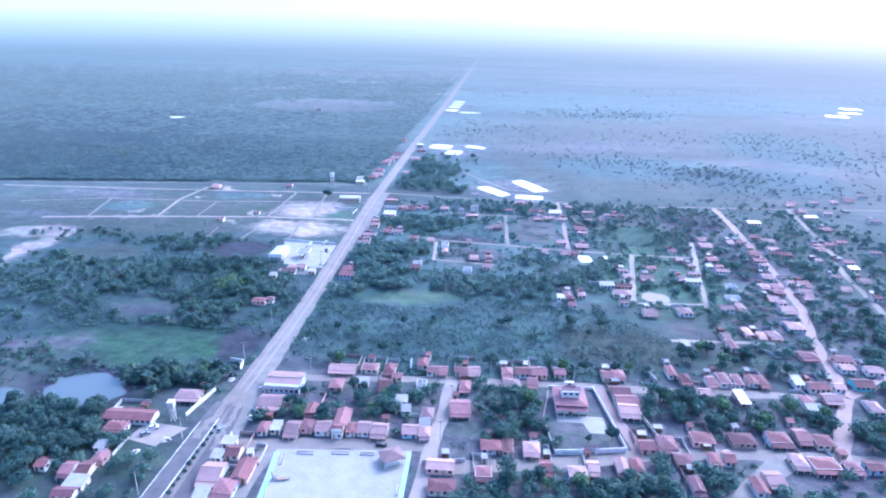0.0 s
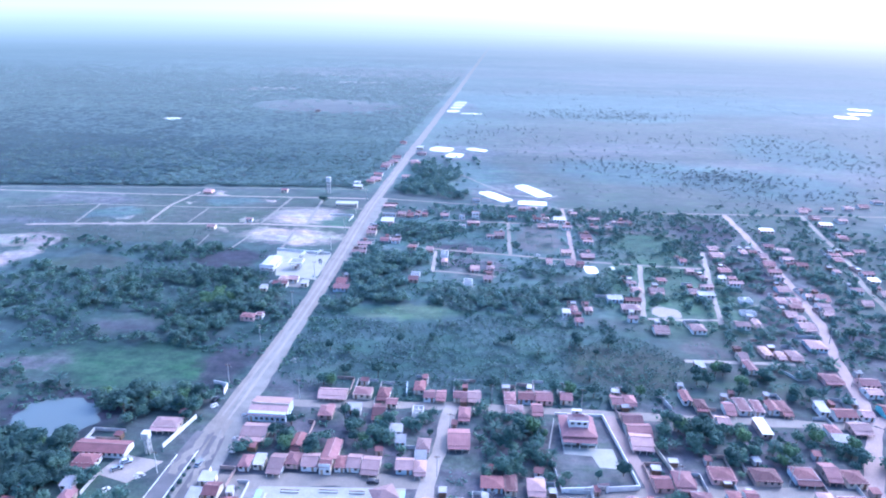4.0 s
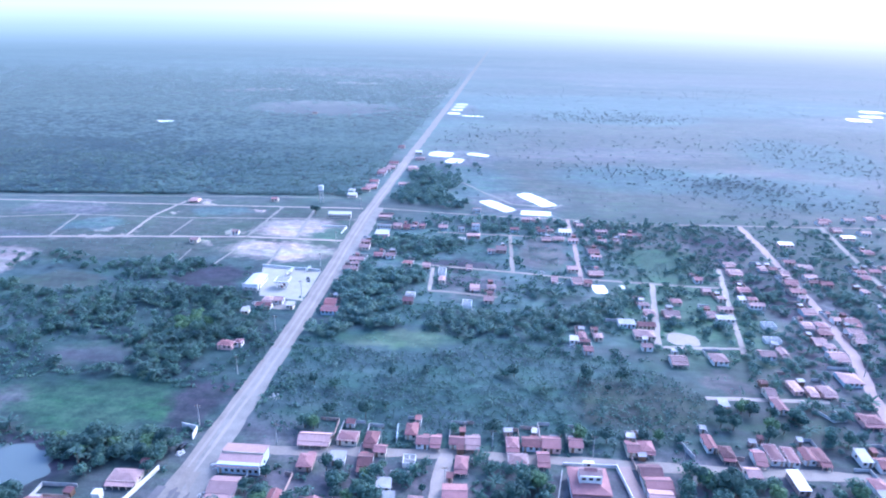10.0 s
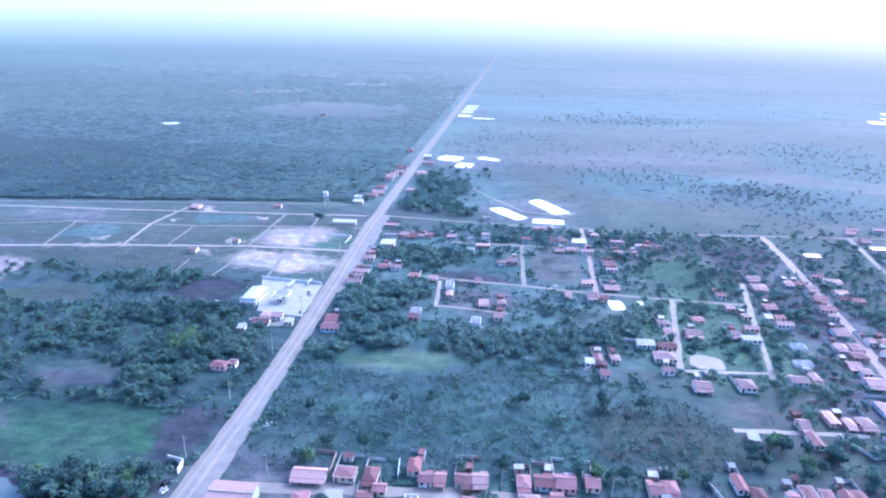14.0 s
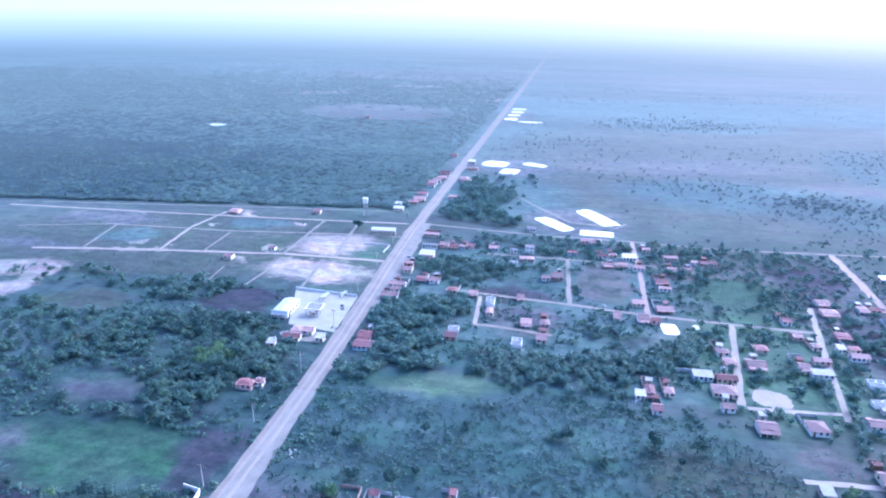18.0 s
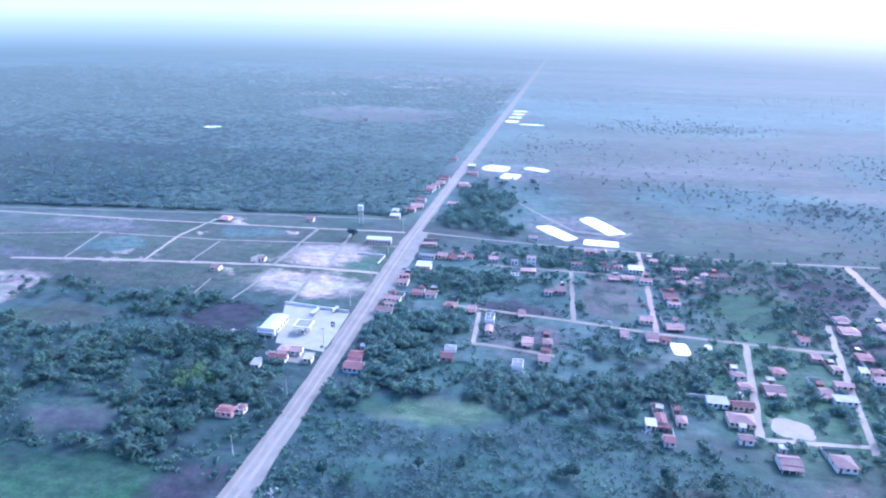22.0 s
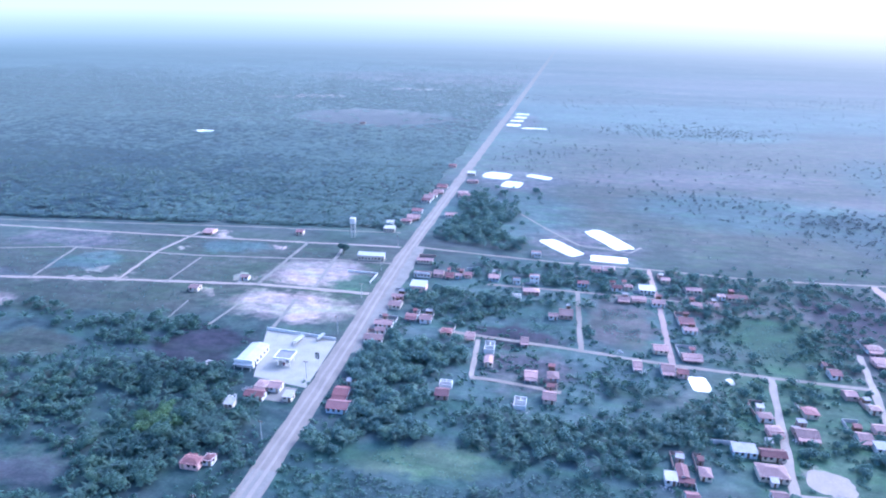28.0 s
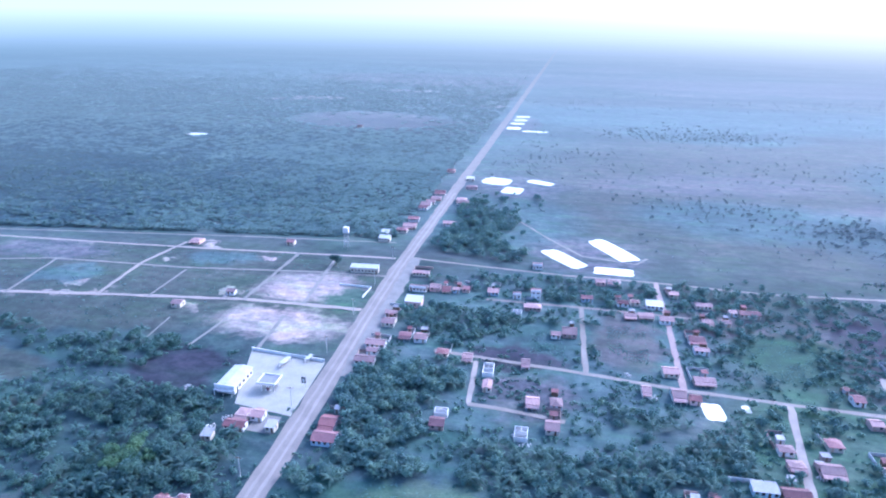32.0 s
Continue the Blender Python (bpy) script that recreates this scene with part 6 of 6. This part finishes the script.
for args in ((-66, 186.5, 4, 6.2), (-53.5, 188, 4, 6.4), (-44, 188.6, 4, 5.4), (-73, 182, -82, 5), (-72.3, 165, -80, 6), (-30.2, 172, -88, 5)):
    planter(*args)
boat = thing("boat_sculpture", -69.8, 172.6, 8, "small boat-shaped concrete monument with a raised dark prow", "monument")
bm = bmesh.new()
rings = []
for k in range(9):
    f = k / 8
    half, top = 1.15 * math.sin(math.pi * (0.08 + 0.88 * f)) ** 0.7, 0.75 + 1.6 * max(0, 0.3 - f) ** 1.2 * 4
    rings.append([bm.verts.new((-2.9 + 5.8 * f, s * half * w, z)) for s, w, z in ((-1, 1, top), (-1, 0.55, 0.16), (1, 0.55, 0.16), (1, 1, top))])
for a, c in zip(rings, rings[1:]):
    for i in range(3):
        bm.faces.new((a[i], a[i + 1], c[i + 1], c[i]))
bm.faces.new(rings[0]), bm.faces.new(rings[-1][::-1])
part("hull", bm, WALLS[0], boat)
part("deck", boxed(-2.0, 2.2, -0.7, 0.7, 0.5, 0.58), PAINTED_WOOD, boat)
part("prow", rod(bmesh.new(), (-2.8, 0, 0.4), (-3.3, 0, 3.4), 0.3, 0.12), WOOD, boat)
stall = thing("stall", -53, 160.5, 4, "small market stall with a dark brown roof", "stall")
part("roof", gable(bmesh.new(), 7.5, 3.4, 2.5, 0.7, 0.3, "x"), TILES[2], stall)
for px in (-3.4, 0, 3.4):
    for py in (-1.4, 1.4):
        part("post", boxed(px - 0.07, px + 0.07, py - 0.07, py + 0.07, 0.16, 2.5), WOOD, stall)
part("counter", boxed(-3.2, 3.2, -1.2, -0.8, 0.16, 1.1), WOOD, stall)


# ---- towers, poles ----
def water_tower(x, y, height, side, label, material=WALLS[0]):
    root = thing("water_tower", x, y, 4, label, "water tower")
    top = height * 0.74
    for sx in (-1, 1):
        for sy in (-1, 1):
            part("leg", boxed(sx * side - 0.18, sx * side + 0.18, sy * side - 0.18, sy * side + 0.18, 0, top), POLE, root)
    for z in (top * 0.35, top * 0.7):
        for s in (-1, 1):
            part("brace", boxed(-side + 0.18, side - 0.18, s * side - 0.1, s * side + 0.1, z, z + 0.3), POLE, root)
            part("brace", boxed(s * side - 0.1, s * side + 0.1, -side + 0.18, side - 0.18, z, z + 0.3), POLE, root)
    tank = part("tank", boxed(-side - 0.5, side + 0.5, -side - 0.5, side + 0.5, top, height), material, root)
    part("lid", boxed(-side - 0.6, side + 0.6, -side - 0.6, side + 0.6, height, height + 0.15), CONCRETE, tank)
    bm = bmesh.new()
    for s in (-0.2, 0.2):
        rod(bm, (s, -side - 0.62, 0), (s, -side - 0.62, height), 0.03, 0.03, 5)
    for k in range(int(height / 0.45)):
        rod(bm, (-0.2, -side - 0.62, 0.4 + k * 0.45), (0.2, -side - 0.62, 0.4 + k * 0.45), 0.02, 0.02, 4)
    part("ladder", bm, METAL, root)


water_tower(-154, 553, 14, 1.25, "tall pale concrete water tower at the forest edge")
water_tower(-122, 200, 8.5, 0.7, "small grey water tank on four slender legs", POLE)


def power_pole(x, y, yaw=0):
    root = thing("power_pole", x, y, yaw, "concrete power pole with a timber crossarm", "power pole", "poles along the streets")
    part("shaft", rod(bmesh.new(), (0, 0, -0.1), (0, 0, 9), 0.17, 0.1), POLE, root)
    arm = part("crossarm", boxed(-1.1, 1.1, -0.07, 0.07, 8.3, 8.46), WOOD, root)
    for k in (-0.95, 0, 0.95):
        part("insulator", rod(bmesh.new(), (k, 0, 8.46), (k, 0, 8.7), 0.06, 0.04, 6), WALLS[0], arm)
    part("lamp_arm", rod(bmesh.new(), (0, 0, 7.4), (1.5, 0, 7.9), 0.04, 0.03, 5), METAL, root)


for x, y in ((-111, 325), (-112, 369), (-114, 413), (-115.5, 455), (-116.5, 496), (-117.5, 538), (-113.5, 285), (-113, 248), (-113.5, 160), (-113.5, 190), (-80, 240.5), (-42, 243.5), (-2, 247), (34, 248.3), (66, 249.5), (0, 185), (30, 190.5), (62, 205.5), (100, 210.5), (-17, 225), (-19, 200), (152, 280), (160, 320), (165, 365), (168, 410)):
    power_pole(x, y)


# ---- vehicles ----
def car(x, y, yaw, paint, label):
    root = thing("car", x, y, yaw, label, "car", "parked cars")
    bm = bmesh.new()
    prof = [(-2.05, 0.35), (-2.05, 0.8), (-1.9, 0.92), (2.0, 0.85), (2.08, 0.7), (2.08, 0.35)]
    sides = [[bm.verts.new((u, s * 0.82, z)) for u, z in prof] for s in (-1, 1)]
    bm.faces.new(sides[0]), bm.faces.new(sides[1][::-1])
    for i in range(6):
        bm.faces.new((sides[0][i], sides[1][i], sides[1][(i + 1) % 6], sides[0][(i + 1) % 6]))
    part("body", bm, paint, root)
    bm = bmesh.new()
    lo = [bm.verts.new(p) for p in ((-1.7, -0.78, 0.88), (1.0, -0.78, 0.88), (1.0, 0.78, 0.88), (-1.7, 0.78, 0.88))]
    hi = [bm.verts.new(p) for p in ((-1.3, -0.62, 1.42), (0.35, -0.62, 1.42), (0.35, 0.62, 1.42), (-1.3, 0.62, 1.42))]
    for i in range(4):
        bm.faces.new((lo[i], lo[(i + 1) % 4], hi[(i + 1) % 4], hi[i]))
    part("windows", bm, GLASS, root)
    part("roof", slab(bmesh.new(), [(-1.32, -0.64, 1.46), (0.37, -0.64, 1.46), (0.37, 0.64, 1.46), (-1.32, 0.64, 1.46)], 0.05), paint, root)
    for px in (-1.3, 1.35):
        for py in (-0.8, 0.8):
            part("wheel", rod(bmesh.new(), (px, py - 0.1, 0.31), (px, py + 0.1, 0.31), 0.31, 0.31, 12), RUBBER, root)


WHITE_CAR, DARK_CAR, SILVER_CAR = plain("white_car_paint", (0.75, 0.75, 0.75), 0.25), plain("dark_car_paint", (0.025, 0.025, 0.03), 0.25), plain("silver_car_paint", (0.4, 0.41, 0.42), 0.25, 0.5)
car(-40, 194.5, 6, DARK_CAR, "dark parked car on the street by the square")
car(-127, 194, 30, WHITE_CAR, "white car parked in a pale yard")
car(-128, 190, 40, SILVER_CAR, "silver car parked in a pale yard")
car(-112.8, 234, 80, DARK_CAR, "dark car parked at the highway's edge")
car(-101.5, 196, 85, SILVER_CAR, "silver car on the asphalt beside the median")
flat_plot("yard", [(-133.5, 187), (-121, 184), (-114.5, 196), (-131, 198)], 0.06, PALE_ROAD, "pale dusty yard beside the highway", "pavement")
tree(-149, 519, 1.15, 1, "single trees")


# ---- rubble, small heaps ----
def rubble(x, y, size, chunks, material, label):
    rng = random.Random(int(x * 3 + y))
    bm = bmesh.new()
    for _ in range(chunks):
        a, r = rng.uniform(0, math.tau), size * math.sqrt(rng.random())
        s = rng.uniform(0.15, 0.45)
        lump = bmesh.ops.create_icosphere(bm, subdivisions=1, radius=s)["verts"]
        bmesh.ops.transform(bm, verts=lump, matrix=pose(x + r * math.cos(a), y + r * math.sin(a), 0.5 * max(0, 1 - r / size) + s * 0.3, rng.uniform(0, 90), 0, rng.uniform(0, 90)) @ Matrix.Diagonal((1, 0.7, 0.6, 1)))
    return tagged(part("rubble", bm, material, None), label, "rubble", kind="stuff")


for x, y, size, material in ((-91.8, 270, 2.6, WALLS[0]), (-94, 212, 2.2, CONCRETE), (-93.5, 205, 1.8, WALLS[0]), (-18.5, 366, 3.0, WALLS[0]), (-22, 370, 2.2, CONCRETE), (84, 368, 1.8, WALLS[0]), (33, 331, 2.4, CONCRETE), (-160, 372, 2.4, WALLS[0]), (-136, 349, 2.2, WALLS[0]), (31, 408, 2.4, WALLS[0]), (22, 424, 1.6, CONCRETE), (-120, 234, 1.8, CONCRETE), (-155, 205, 1.4, WALLS[0]), (-128, 196, 1.6, CONCRETE), (-119, 188, 1.8, WALLS[0]), (-126, 180, 1.5, WALLS[0]), (-112, 231, 1.6, WALLS[0]), (-97, 226, 1.8, WALLS[0]), (-122, 357, 2.2, WALLS[0]), (-133, 356, 2.2, CONCRETE)):
    rubble(x, y, size, 26, material, "scattered heap of pale building rubble")
